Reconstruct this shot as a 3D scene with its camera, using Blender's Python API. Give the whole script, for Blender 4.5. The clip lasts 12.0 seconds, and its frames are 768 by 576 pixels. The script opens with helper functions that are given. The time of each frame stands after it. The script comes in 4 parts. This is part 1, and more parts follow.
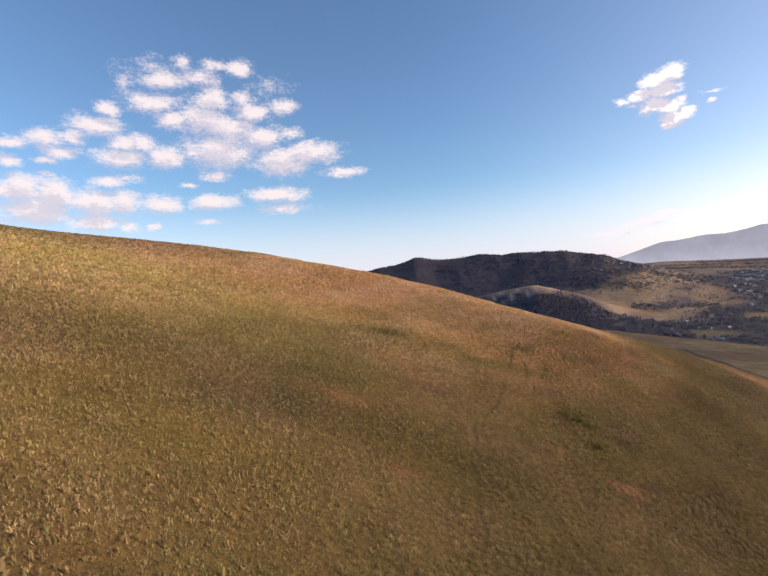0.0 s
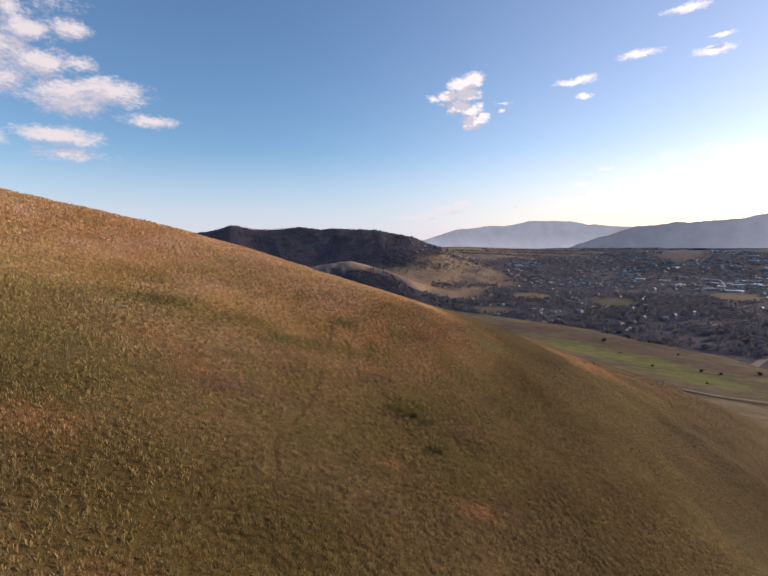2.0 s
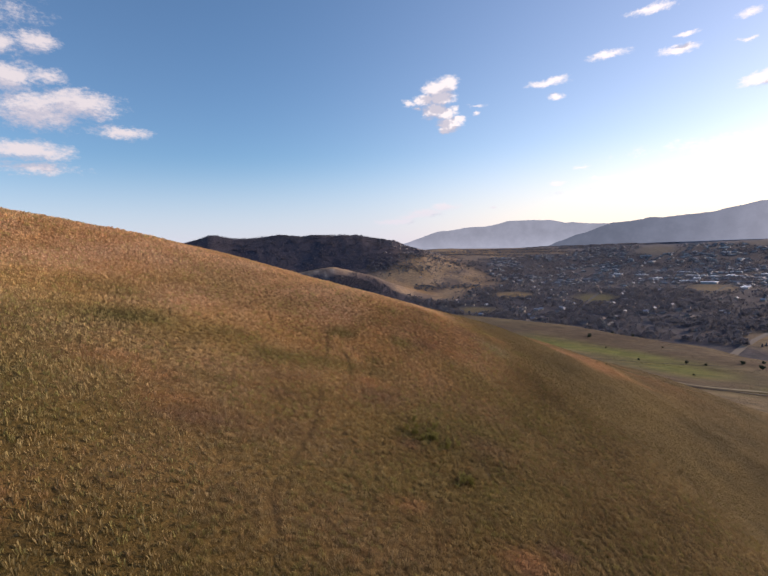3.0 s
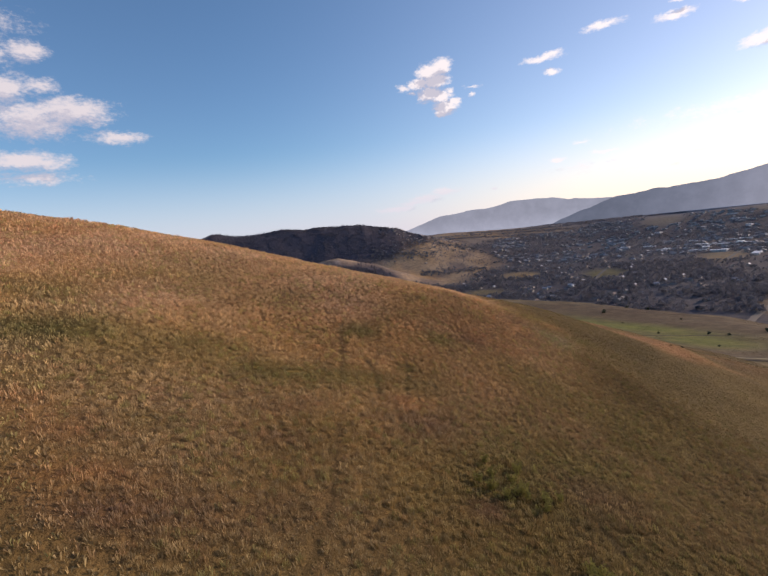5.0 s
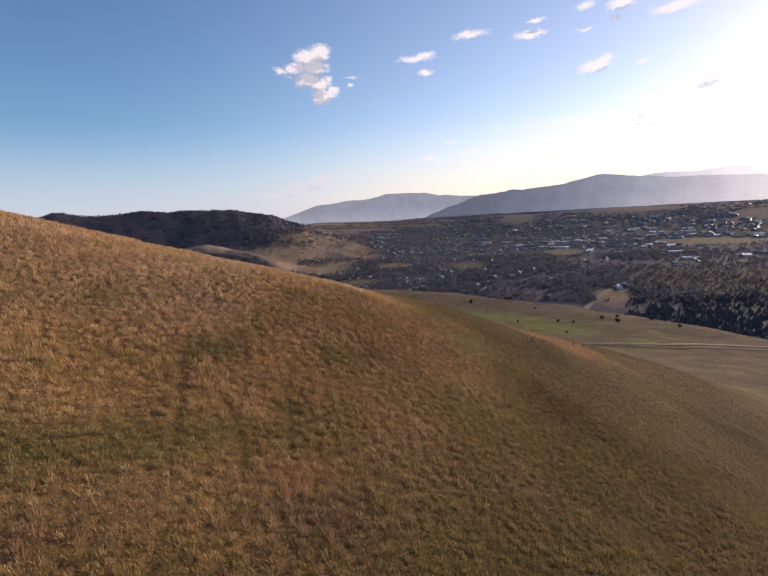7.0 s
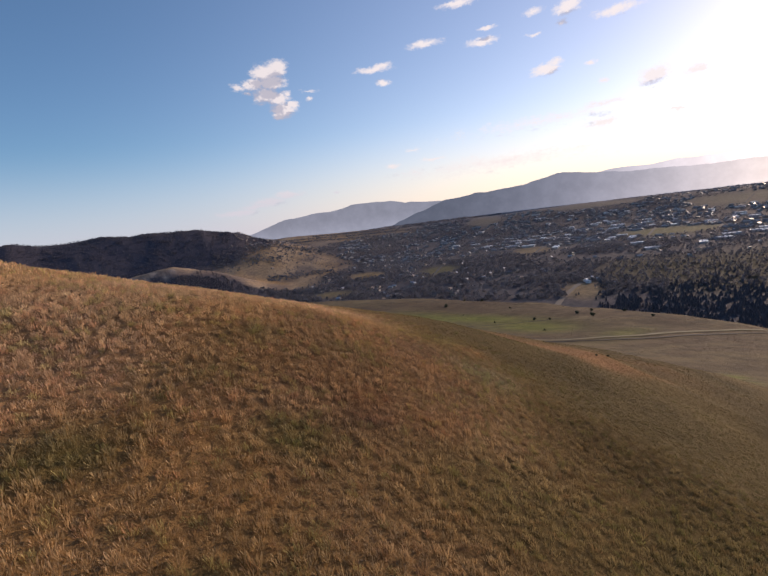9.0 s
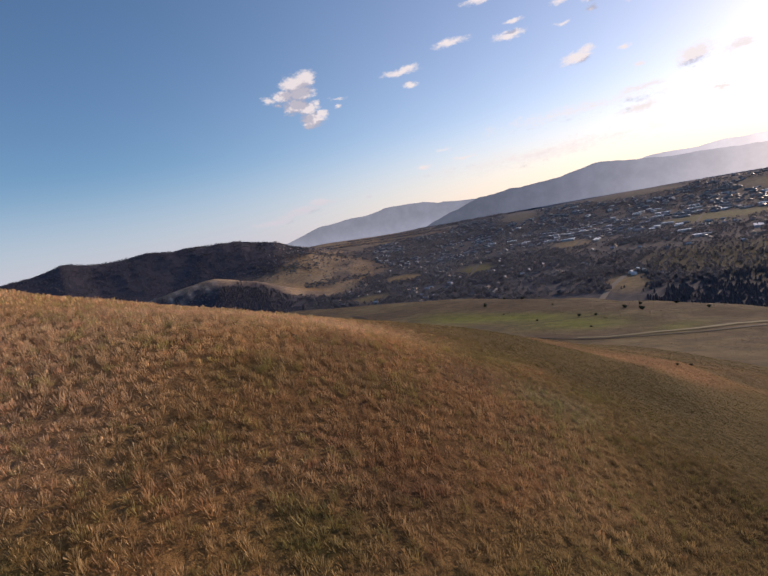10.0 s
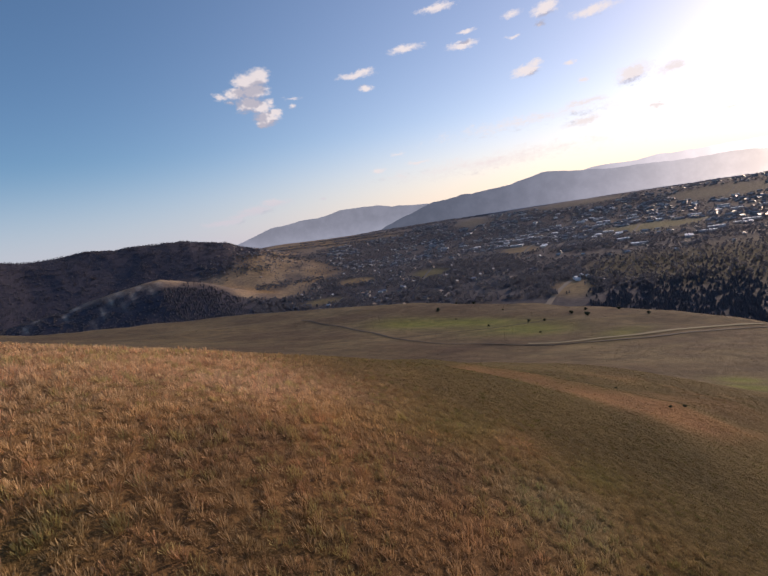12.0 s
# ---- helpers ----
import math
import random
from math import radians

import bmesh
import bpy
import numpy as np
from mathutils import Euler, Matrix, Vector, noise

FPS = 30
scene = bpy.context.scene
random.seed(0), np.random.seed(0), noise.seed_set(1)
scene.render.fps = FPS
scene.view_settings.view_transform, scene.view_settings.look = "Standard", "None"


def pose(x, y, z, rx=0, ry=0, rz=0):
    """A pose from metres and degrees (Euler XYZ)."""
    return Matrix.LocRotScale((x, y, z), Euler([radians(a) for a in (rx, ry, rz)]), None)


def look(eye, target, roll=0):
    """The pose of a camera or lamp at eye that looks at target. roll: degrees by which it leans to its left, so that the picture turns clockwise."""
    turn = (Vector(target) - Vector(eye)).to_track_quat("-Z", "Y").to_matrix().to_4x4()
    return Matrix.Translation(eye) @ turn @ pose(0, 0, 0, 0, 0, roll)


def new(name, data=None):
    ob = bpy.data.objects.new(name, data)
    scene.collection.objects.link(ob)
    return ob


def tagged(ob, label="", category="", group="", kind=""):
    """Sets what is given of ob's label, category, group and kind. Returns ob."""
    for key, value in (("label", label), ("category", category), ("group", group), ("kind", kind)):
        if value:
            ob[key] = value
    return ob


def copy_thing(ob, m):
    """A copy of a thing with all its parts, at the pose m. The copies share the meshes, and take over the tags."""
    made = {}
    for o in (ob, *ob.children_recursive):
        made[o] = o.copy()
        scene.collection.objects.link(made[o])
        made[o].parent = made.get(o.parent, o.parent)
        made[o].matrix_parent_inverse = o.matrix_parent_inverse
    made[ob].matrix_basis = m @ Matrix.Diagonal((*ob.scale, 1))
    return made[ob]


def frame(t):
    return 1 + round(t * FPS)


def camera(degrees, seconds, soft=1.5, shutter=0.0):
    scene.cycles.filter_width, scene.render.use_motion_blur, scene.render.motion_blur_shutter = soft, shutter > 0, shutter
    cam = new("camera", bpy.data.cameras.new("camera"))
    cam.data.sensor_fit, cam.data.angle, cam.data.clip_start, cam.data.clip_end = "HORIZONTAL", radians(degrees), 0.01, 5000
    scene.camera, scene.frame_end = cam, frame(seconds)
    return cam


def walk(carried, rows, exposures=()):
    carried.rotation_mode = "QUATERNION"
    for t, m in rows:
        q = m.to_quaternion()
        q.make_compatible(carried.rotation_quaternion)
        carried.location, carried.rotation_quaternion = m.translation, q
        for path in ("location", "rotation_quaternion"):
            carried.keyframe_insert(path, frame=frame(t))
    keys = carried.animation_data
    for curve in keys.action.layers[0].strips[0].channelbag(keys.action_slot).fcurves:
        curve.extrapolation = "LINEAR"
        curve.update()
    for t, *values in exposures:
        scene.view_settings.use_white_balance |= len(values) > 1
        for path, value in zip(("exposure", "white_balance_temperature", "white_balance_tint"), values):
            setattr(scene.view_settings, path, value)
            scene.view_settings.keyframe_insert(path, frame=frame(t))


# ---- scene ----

# ---------------------------------------------------------------- camera and its walk
# x to the east, y ahead at the start, z up from the valley floor
cam = camera(79.06, 12.0, soft=1.55, shutter=0.06)
LIFT = 195.0
PATH = [
    (0.0, 0.00, 0.00, 0.00, -1.31, 4.43, 0.93),
    (0.5, 0.84, 3.42, -0.68, -3.26, 2.34, -7.97),
    (1.0, 1.54, 5.98, -1.12, -4.53, 2.27, -14.40),
    (1.5, 1.82, 8.14, -1.43, -6.10, 0.66, -18.32),
    (2.0, 2.04, 10.14, -1.61, -5.59, 0.62, -21.11),
    (2.5, 2.26, 12.24, -1.96, -4.53, 3.76, -20.88),
    (2.7, 2.28, 12.98, -1.98, -5.07, 2.07, -22.94),
    (4.3, 3.55, 19.41, -2.76, -5.09, 6.55, -23.57),
    (4.5, 3.86, 20.16, -2.88, -5.29, 6.72, -23.10),
    (5.0, 4.42, 22.13, -3.09, -6.48, 6.25, -23.05),
    (5.5, 4.91, 23.92, -3.21, -7.16, 5.39, -21.38),
    (6.0, 5.59, 25.72, -3.47, -8.42, 7.89, -19.90),
    (6.5, 6.57, 27.43, -3.74, -10.14, 6.28, -29.74),
    (7.0, 7.28, 28.74, -3.72, -9.06, 3.73, -37.98),
    (7.2, 7.66, 29.30, -3.77, -7.72, 5.31, -38.54),
    (8.8, 10.84, 33.63, -4.33, -7.33, 7.55, -40.62),
    (9.0, 11.27, 34.31, -4.44, -8.29, 7.27, -41.91),
    (9.5, 12.35, 35.52, -4.52, -8.59, 6.97, -42.81),
    (10.0, 13.30, 36.75, -4.50, -7.35, 10.50, -37.76),
    (10.5, 14.23, 37.83, -4.50, -7.35, 9.42, -37.23),
    (11.0, 15.24, 38.90, -4.47, -8.77, 6.74, -40.89),
    (11.5, 16.15, 39.76, -4.39, -8.59, 8.12, -42.04),
    (12.0, 16.95, 40.38, -4.26, -7.97, 9.21, -43.43),
]
walk(cam, [(t, pose(x, y, z + LIFT, 90 + pitch, roll, yaw)) for t, x, y, z, pitch, roll, yaw in PATH],
     exposures=[(0.0, 1.12, 7150, 22), (1.0, 0.98, 7050, 22), (2.5, 0.90, 6950, 22), (5.5, 0.81, 6900, 22), (7.0, 0.76, 6900, 22), (9.5, 0.59, 6900, 22), (12.0, 0.52, 6900, 22)])

# ---------------------------------------------------------------- world, sun
SUN_AZ, SUN_EL = 91.0, 15.5          # degrees clockwise from +y, above the horizon


def direction(az, el):
    a, e = radians(az), radians(el)
    return Vector((math.sin(a) * math.cos(e), math.cos(a) * math.cos(e), math.sin(e)))


sun_data = bpy.data.lights.new("sun", "SUN")
sun_data.energy, sun_data.angle, sun_data.color = 2.4, radians(0.8), (1.0, 0.80, 0.58)
sun = new("sun", sun_data)
sun.matrix_world = look(direction(SUN_AZ, SUN_EL) * 300, (0, 0, 0))


class Graph:
    """A short hand for building node trees."""

    def __init__(self, tree):
        self.tree = tree

    def node(self, kind, **settings):
        made = self.tree.nodes.new(kind)
        for key, value in settings.items():
            if key == "operation":
                made.operation = value
            elif key == "blend_type":
                made.blend_type = value
            elif key == "sky_type":
                made.sky_type = value
            elif key == "data_type":
                made.data_type = value
            elif key == "attribute_name":
                made.attribute_name = value
        return made

    def link(self, value, socket):
        if isinstance(value, bpy.types.NodeSocket):
            self.tree.links.new(value, socket)
        elif isinstance(value, (tuple, list)) and len(value) == 3 and socket.type == "RGBA":
            socket.default_value = (*value, 1.0)
        else:
            socket.default_value = value

    def math(self, operation, a, b=0.0, c=0.0, clamp=False):
        n = self.node("ShaderNodeMath", operation=operation)
        n.use_clamp = clamp
        for value, socket in zip((a, b, c), n.inputs):
            self.link(value, socket)
        return n.outputs[0]

    def vmath(self, operation, a, b=(0.0, 0.0, 0.0)):
        n = self.node("ShaderNodeVectorMath", operation=operation)
        self.link(a, n.inputs[0])
        self.link(b, n.inputs[1])
        return n.outputs["Value"] if operation in ("LENGTH", "DOT_PRODUCT", "DISTANCE") else n.outputs[0]

    def noise(self, vector, scale, detail=4.0, rough=0.55, lacunarity=2.0):
        n = self.node("ShaderNodeTexNoise")
        self.link(vector, n.inputs["Vector"])
        n.inputs["Scale"].default_value, n.inputs["Detail"].default_value = scale, detail
        n.inputs["Roughness"].default_value, n.inputs["Lacunarity"].default_value = rough, lacunarity
        return n.outputs["Fac"]

    def ramp(self, value, low, high, to_low=0.0, to_high=1.0, smooth=True):
        n = self.node("ShaderNodeMapRange")
        n.interpolation_type = "SMOOTHSTEP" if smooth else "LINEAR"
        for v, socket in zip((value, low, high, to_low, to_high), n.inputs):
            self.link(v, socket)
        return n.outputs[0]

    def mix(self, factor, a, b, blend="MIX"):
        n = self.node("ShaderNodeMix", data_type="RGBA")
        n.blend_type = blend
        self.link(factor, n.inputs[0])
        self.link(a, n.inputs[6])
        self.link(b, n.inputs[7])
        return n.outputs[2]


# clouds: heading, height over the horizon, half width, half height, all in degrees, and weight
BANK_TOP = [
    (-22.4, 24.4, 1.16, 0.59, 0.75), (-16.2, 24.2, 1.35, 0.83, 1.05), (-19, 24.4, 1.45, 0.54, 0.75), (-24.5, 22.6, 2.57, 0.9, 0.95),
    (-20.5, 23.1, 1.97, 0.82, 0.85), (-25.9, 23.7, 1.32, 1.02, 0.5), (-28.4, 22.3, 1.05, 1.31, 0.42), (-25.9, 20.3, 2.51, 0.98, 1),
    (-19.7, 20.9, 1.88, 1.33, 1.05), (-16.2, 21.2, 1.49, 0.7, 0.85), (-15.2, 19.8, 2.08, 0.98, 1.1), (-11.5, 20.4, 1.55, 0.76, 1.05),
    (-24, 18.8, 1.62, 0.95, 1.1), (-20.5, 19, 2.88, 1.35, 1.1), (-12.8, 22.4, 2.01, 1.02, 0.38), (-30.2, 19.4, 1.28, 0.66, 1),
    (-31.4, 17.7, 2.42, 1.02, 1.05)]
BANK_MIDDLE = [
    (-17.9, 17.9, 3.33, 1.39, 1), (-14, 17.1, 2, 1.22, 1.1), (-10.8, 17.6, 1.41, 0.55, 0.95), (-19.1, 15.6, 3.97, 1.76, 1.05),
    (-8.6, 15.4, 3.31, 1.16, 1.1), (-12.1, 14.4, 3.32, 1.48, 1), (-4.8, 13, 2.21, 0.58, 1), (-38.7, 15.5, 1.15, 0.6, 0.95),
    (-35.7, 16.1, 1.6, 0.91, 0.95), (-33.4, 16.5, 1.04, 0.69, 0.95), (-34.7, 14.9, 1.64, 0.69, 0.95), (-38.8, 13.7, 0.91, 0.55, 0.95),
    (-36.1, 14, 1.08, 0.33, 0.85), (-28.6, 16.1, 1.95, 0.85, 0.95), (-27.2, 16.3, 1.29, 0.92, 0.95), (-29.2, 14.7, 2.53, 0.95, 1.05),
    (-25, 14.9, 2.04, 1.18, 1.05)]
BANK_FOOT = [
    (-30.8, 12.2, 1.67, 0.54, 0.9), (-28.8, 12.6, 1.26, 0.39, 0.65), (-19.7, 13, 1.44, 0.59, 0.95), (-22.8, 11.9, 0.89, 0.27, 0.85),
    (-36.2, 12.8, 0.82, 0.27, 0.8), (-38.3, 11.1, 2.3, 1.42, 1.15), (-35.6, 10.9, 2.18, 1.28, 1.15), (-32.1, 10.1, 2.67, 1.34, 1.1),
    (-37, 9.2, 3.14, 1.4, 1.1), (-29.3, 10.1, 1.91, 1.22, 1.05), (-25.6, 9.8, 2.03, 0.92, 1.05), (-20.3, 10.1, 2.73, 0.81, 1.1),
    (-13.1, 10.7, 3.3, 0.83, 1.05), (-12.3, 9.1, 2.73, 0.55, 0.85), (-32.3, 8, 2.66, 0.97, 0.95), (-29.2, 7.4, 0.96, 0.5, 0.95),
    (-26.7, 7.6, 0.75, 0.37, 0.85), (-21.1, 7.9, 1.76, 0.35, 0.55)]
LONE_CLOUD = [
    (31.8, 18, 1.04, 0.75, 1.2), (30.6, 17.6, 1.46, 0.8, 1.15), (29.1, 16.6, 1.02, 0.52, 1.15), (30.9, 16.6, 1.46, 0.74, 1.05),
    (30.2, 15.4, 1.46, 0.75, 1.1), (31.4, 14.9, 1.17, 0.62, 1.15), (31.9, 13.8, 1.18, 0.74, 1.2), (32.9, 14.2, 0.75, 0.43, 1.1),
    (31.3, 13.2, 0.62, 0.37, 1), (27.1, 16.3, 0.71, 0.35, 0.6), (28.2, 15.7, 0.42, 0.25, 0.7), (32.4, 15.4, 0.49, 0.33, 0.9),
    (35.1, 15.5, 0.69, 0.17, 0.6), (35, 14.7, 0.38, 0.2, 0.7)]
WISPS = [
    (42.9, 16.9, 1.78, 0.36, 1), (43.9, 17.2, 0.95, 0.3, 1), (43.8, 15.4, 0.76, 0.31, 1.1), (48.9, 18.6, 1.81, 0.32, 1),
    (31, 4.3, 1.52, 0.41, 1.05), (28.7, 3.8, 1.93, 0.44, 1), (24.8, 2.9, 2.25, 0.31, 1), (27.1, 3.4, 1.84, 0.28, 0.9),
    (36.6, 4, 0.42, 0.19, 0.9), (46.4, 7.7, 0.71, 0.25, 0.8), (43.8, 6.2, 0.78, 0.25, 0.8), (48.6, 6.4, 1.36, 0.22, 0.75)]
SUNWARD_CLOUDS = [
    (53, 21.7, 1.71, 0.36, 1.1), (56, 18.9, 0.88, 0.19, 0.9), (55.5, 17.7, 1.51, 0.36, 1.05), (61, 17.3, 0.66, 0.21, 0.9),
    (61.1, 19.4, 0.95, 0.28, 0.7), (64.6, 19, 1.24, 0.65, 1.1), (63.8, 17.7, 0.57, 0.29, 0.9), (69.1, 17.5, 1.79, 0.42, 0.95),
    (61.8, 13.7, 1.26, 0.56, 1.1), (62.9, 14.2, 0.94, 0.31, 0.95), (66.5, 13.4, 0.48, 0.22, 0.85), (67.7, 11.4, 0.55, 0.19, 0.8),
    (72.3, 10.8, 1.58, 0.8, 1), (75.7, 10.4, 1.51, 0.52, 0.9), (67.6, 9.2, 2.06, 0.32, 0.85), (67.2, 7.3, 1.63, 0.38, 0.95),
    (74.2, 7.2, 0.94, 0.27, 0.9), (80.2, 5.4, 0.69, 0.21, 0.6)]
CLOUDS_BEHIND = [
    (-70, 16, 12, 3, 0.8), (120, 20, 15, 3, 0.6), (-150, 18, 16, 3, 0.7), (150, 14, 14, 2, 0.6), (58, 5, 12, 0.8, 0.5), (62, 8.5, 9, 0.6, 0.45)]
CLOUDS = BANK_TOP + BANK_MIDDLE + BANK_FOOT + LONE_CLOUD + WISPS + SUNWARD_CLOUDS + CLOUDS_BEHIND


def cloud_group():
    """How thick the clouds are in a direction."""
    tree = bpy.data.node_groups.new("cloud_density", "ShaderNodeTree")
    tree.interface.new_socket("Direction", in_out="INPUT", socket_type="NodeSocketVector")
    tree.interface.new_socket("Density", in_out="OUTPUT", socket_type="NodeSocketFloat")
    g = Graph(tree)
    start, end = g.node("NodeGroupInput"), g.node("NodeGroupOutput")
    way = start.outputs[0]
    split = g.node("ShaderNodeSeparateXYZ")
    g.link(way, split.inputs[0])
    heading = g.math("MULTIPLY", g.math("ARCTAN2", split.outputs[0], split.outputs[1]), 57.2958)
    height = g.math("MULTIPLY", g.math("ARCSINE", split.outputs[2]), 57.2958)
    flat = g.node("ShaderNodeCombineXYZ")
    g.link(heading, flat.inputs[0])
    g.link(g.math("MULTIPLY", height, 1.7), flat.inputs[1])
    # ragged, billowing outlines
    warp = g.node("ShaderNodeTexNoise")
    g.link(flat.outputs[0], warp.inputs["Vector"])
    warp.inputs["Scale"].default_value, warp.inputs["Detail"].default_value, warp.inputs["Roughness"].default_value = 0.9, 4.0, 0.6
    shift = g.node("ShaderNodeSeparateXYZ")
    g.link(warp.outputs["Color"], shift.inputs[0])
    heading = g.math("ADD", heading, g.math("MULTIPLY_ADD", shift.outputs[0], 1.2, -0.6))
    height = g.math("ADD", height, g.math("MULTIPLY_ADD", shift.outputs[1], 0.8, -0.4))
    field = None
    for az, el, wide, tall, weight in CLOUDS:
        weight *= 1.2 if (az, el, wide, tall, weight) in LONE_CLOUD else 1.0
        wide, tall = wide * 1.5, tall * 1.5
        dx = g.math("MULTIPLY_ADD", heading, 1 / wide, -az / wide)
        dy = g.math("MULTIPLY_ADD", height, 1 / tall, -el / tall)
        d = g.math("ADD", g.math("MULTIPLY", dx, dx), g.math("MULTIPLY", dy, dy))
        bump = g.math("MULTIPLY_ADD", g.math("SQRT", d), -weight, weight)
        field = bump if field is None else g.math("SMOOTH_MAX", field, bump, 0.16)
    coarse = g.noise(flat.outputs[0], 0.55, 5.0, 0.58)
    fine = g.noise(flat.outputs[0], 2.3, 5.0, 0.62)
    rough = g.math("ADD", g.math("MULTIPLY_ADD", coarse, 1.15, -0.56), g.math("MULTIPLY_ADD", fine, 0.85, -0.42))
    total = g.math("ADD", field, rough)
    g.link(g.ramp(total, 0.02, 0.85), end.inputs[0])
    return tree


world = bpy.data.worlds.new("world")
world.use_nodes = True
scene.world = world
world.node_tree.nodes.clear()
g = Graph(world.node_tree)
sky = g.node("ShaderNodeTexSky", sky_type="NISHITA")
sky.sun_disc, sky.sun_elevation, sky.sun_rotation = False, radians(SUN_EL), radians(SUN_AZ)
sky.altitude, sky.air_density, sky.dust_density, sky.ozone_density = 1000, 1.1, 0.55, 2.2
way = g.node("ShaderNodeTexCoord").outputs["Generated"]
thick = g.node("ShaderNodeGroup")
thick.node_tree = cloud_group()
g.link(way, thick.inputs[0])
lit = g.node("ShaderNodeGroup")
lit.node_tree = thick.node_tree
toward = direction(SUN_AZ, 30) * 0.008 + Vector((0, 0, 0.016))
g.link(g.vmath("NORMALIZE", g.vmath("ADD", way, tuple(toward))), lit.inputs[0])
shade = g.ramp(g.math("SUBTRACT", lit.outputs[0], g.math("MULTIPLY", thick.outputs[0], 0.55)), -0.2, 0.66, 1.0, 0.0)
split = g.node("ShaderNodeSeparateXYZ")
g.link(way, split.inputs[0])
sunward = g.vmath("DOT_PRODUCT", way, tuple(direction(SUN_AZ, 3)))
# the air is clearer and deeper in hue away from the sun, milky near the horizon
clear = g.mix(1.0, sky.outputs[0], g.mix(g.ramp(sunward, 0.05, 1.0), (0.60, 0.82, 0.94), (1.08, 0.98, 0.98)), "MULTIPLY")
milk = g.mix(g.ramp(sunward, 0.30, 1.0), (3.65, 3.9, 4.95), (6.5, 5.7, 4.8))
clear = g.mix(g.ramp(split.outputs[2], -0.02, 0.20, 0.80, 0.0), clear, milk)
bright = g.mix(g.ramp(sunward, -0.2, 0.8), (4.3, 4.25, 4.4), (5.8, 5.75, 5.7))
cloud_colour = g.mix(shade, (2.9, 3.05, 3.6), bright)
cloud_colour = g.mix(g.ramp(split.outputs[2], 0.0, 0.06, 0.2, 0.0), g.mix(g.ramp(split.outputs[2], 0.06, 0.13, 0.6, 0.0), cloud_colour, g.mix(g.ramp(sunward, 0.55, 0.92), (3.3, 3.7, 4.4), (6.2, 5.9, 5.6))), milk)
sky_colour = g.mix(g.math("MULTIPLY", thick.outputs[0], 0.93), clear, cloud_colour)
back = g.node("ShaderNodeBackground")
g.link(sky_colour, back.inputs[0])
back.inputs[1].default_value = 0.10
g.link(back.outputs[0], g.node("ShaderNodeOutputWorld").inputs[0])

# ---------------------------------------------------------------- the lie of the land


def smoothstep(a, b, v):
    t = np.clip((v - a) / (b - a), 0, 1)
    return t * t * (3 - 2 * t)


def smoothmax(a, b, k):
    return k * np.logaddexp(a / k, b / k)


def value_noise(x, y, size, seed=0):
    """Smooth noise from -1 to 1 with patches of that size."""
    x, y = np.asarray(x, float) / size + 1000.5, np.asarray(y, float) / size + 1000.5
    xi, yi = np.floor(x).astype(np.int64), np.floor(y).astype(np.int64)
    fx, fy = x - xi, y - yi
    fx, fy = fx * fx * (3 - 2 * fx), fy * fy * (3 - 2 * fy)

    def corner(i, j):
        h = ((i * 374761393 + j * 668265263 + seed * 362437) & 0xFFFFFFFF).astype(np.uint64)
        h = ((h ^ (h >> np.uint64(13))) * np.uint64(1274126177)) & np.uint64(0xFFFFFFFF)
        return ((h ^ (h >> np.uint64(16))) & np.uint64(0xFFFF)).astype(float) / 32767.5 - 1

    top = corner(xi, yi) * (1 - fx) + corner(xi + 1, yi) * fx
    low = corner(xi, yi + 1) * (1 - fx) + corner(xi + 1, yi + 1) * fx
    return top * (1 - fy) + low * fy


def fractal(x, y, size, octaves=3, seed=0):
    return sum(value_noise(x, y, size / 2 ** k, seed + 7 * k) / 1.8 ** k for k in range(octaves))


def polar(x, y):
    return np.degrees(np.arctan2(x - 17, y - 40)), np.hypot(x - 17, y - 40)


def at(az, r):
    """The place at a heading and a distance from the end of the flight."""
    a = np.radians(az)
    return 17 + r * np.sin(a), 40 + r * np.cos(a)


def hill_z(x, y):
    """The grassy hill under the flight."""
    x, y = np.clip(x, -120, 200), np.clip(y, -70, 200)
    u, v = (x - 20) / 40, (y - 60) / 40
    over = (0.541 * (x - 20) + 0.933 * (y - 60) - 9.25) / 5.1
    form = -0.330 - 0.377 * u + 1.803 * v + 0.226 * u * u + 1.230 * u * v + 0.378 * v * v + 0.073 * u * u * v - 0.028 * u * v * v
    return form * 10 - 23.66 * np.logaddexp(0, over) - 0.0586 * np.clip(x - 26.5, 0, 60) ** 1.5


def bench_z(x, y):
    """The lower slope that flattens into a bench over the town, and its far brink."""
    az, r = polar(x, y)
    s = 0.979 * (x - 46.5) + 0.2045 * (y - 51.8)
    brink = 815 - 344 * np.radians(np.clip(az, -60, 118))
    tilt = 0.42 * np.clip(47 - y, 0, 60) * np.exp(-np.clip(x - 30, 0, None) / 70)
    swell = 4.6 * np.exp(-((x - 62) / 32) ** 2 - ((y - 64) / 22) ** 2)      # a low swell beside the hill
    return -107.7 + 88.1 * np.exp(-np.clip(s, -8, None) / 212) - tilt + swell - 12.5 * np.logaddexp(0, (r - brink) / 25)


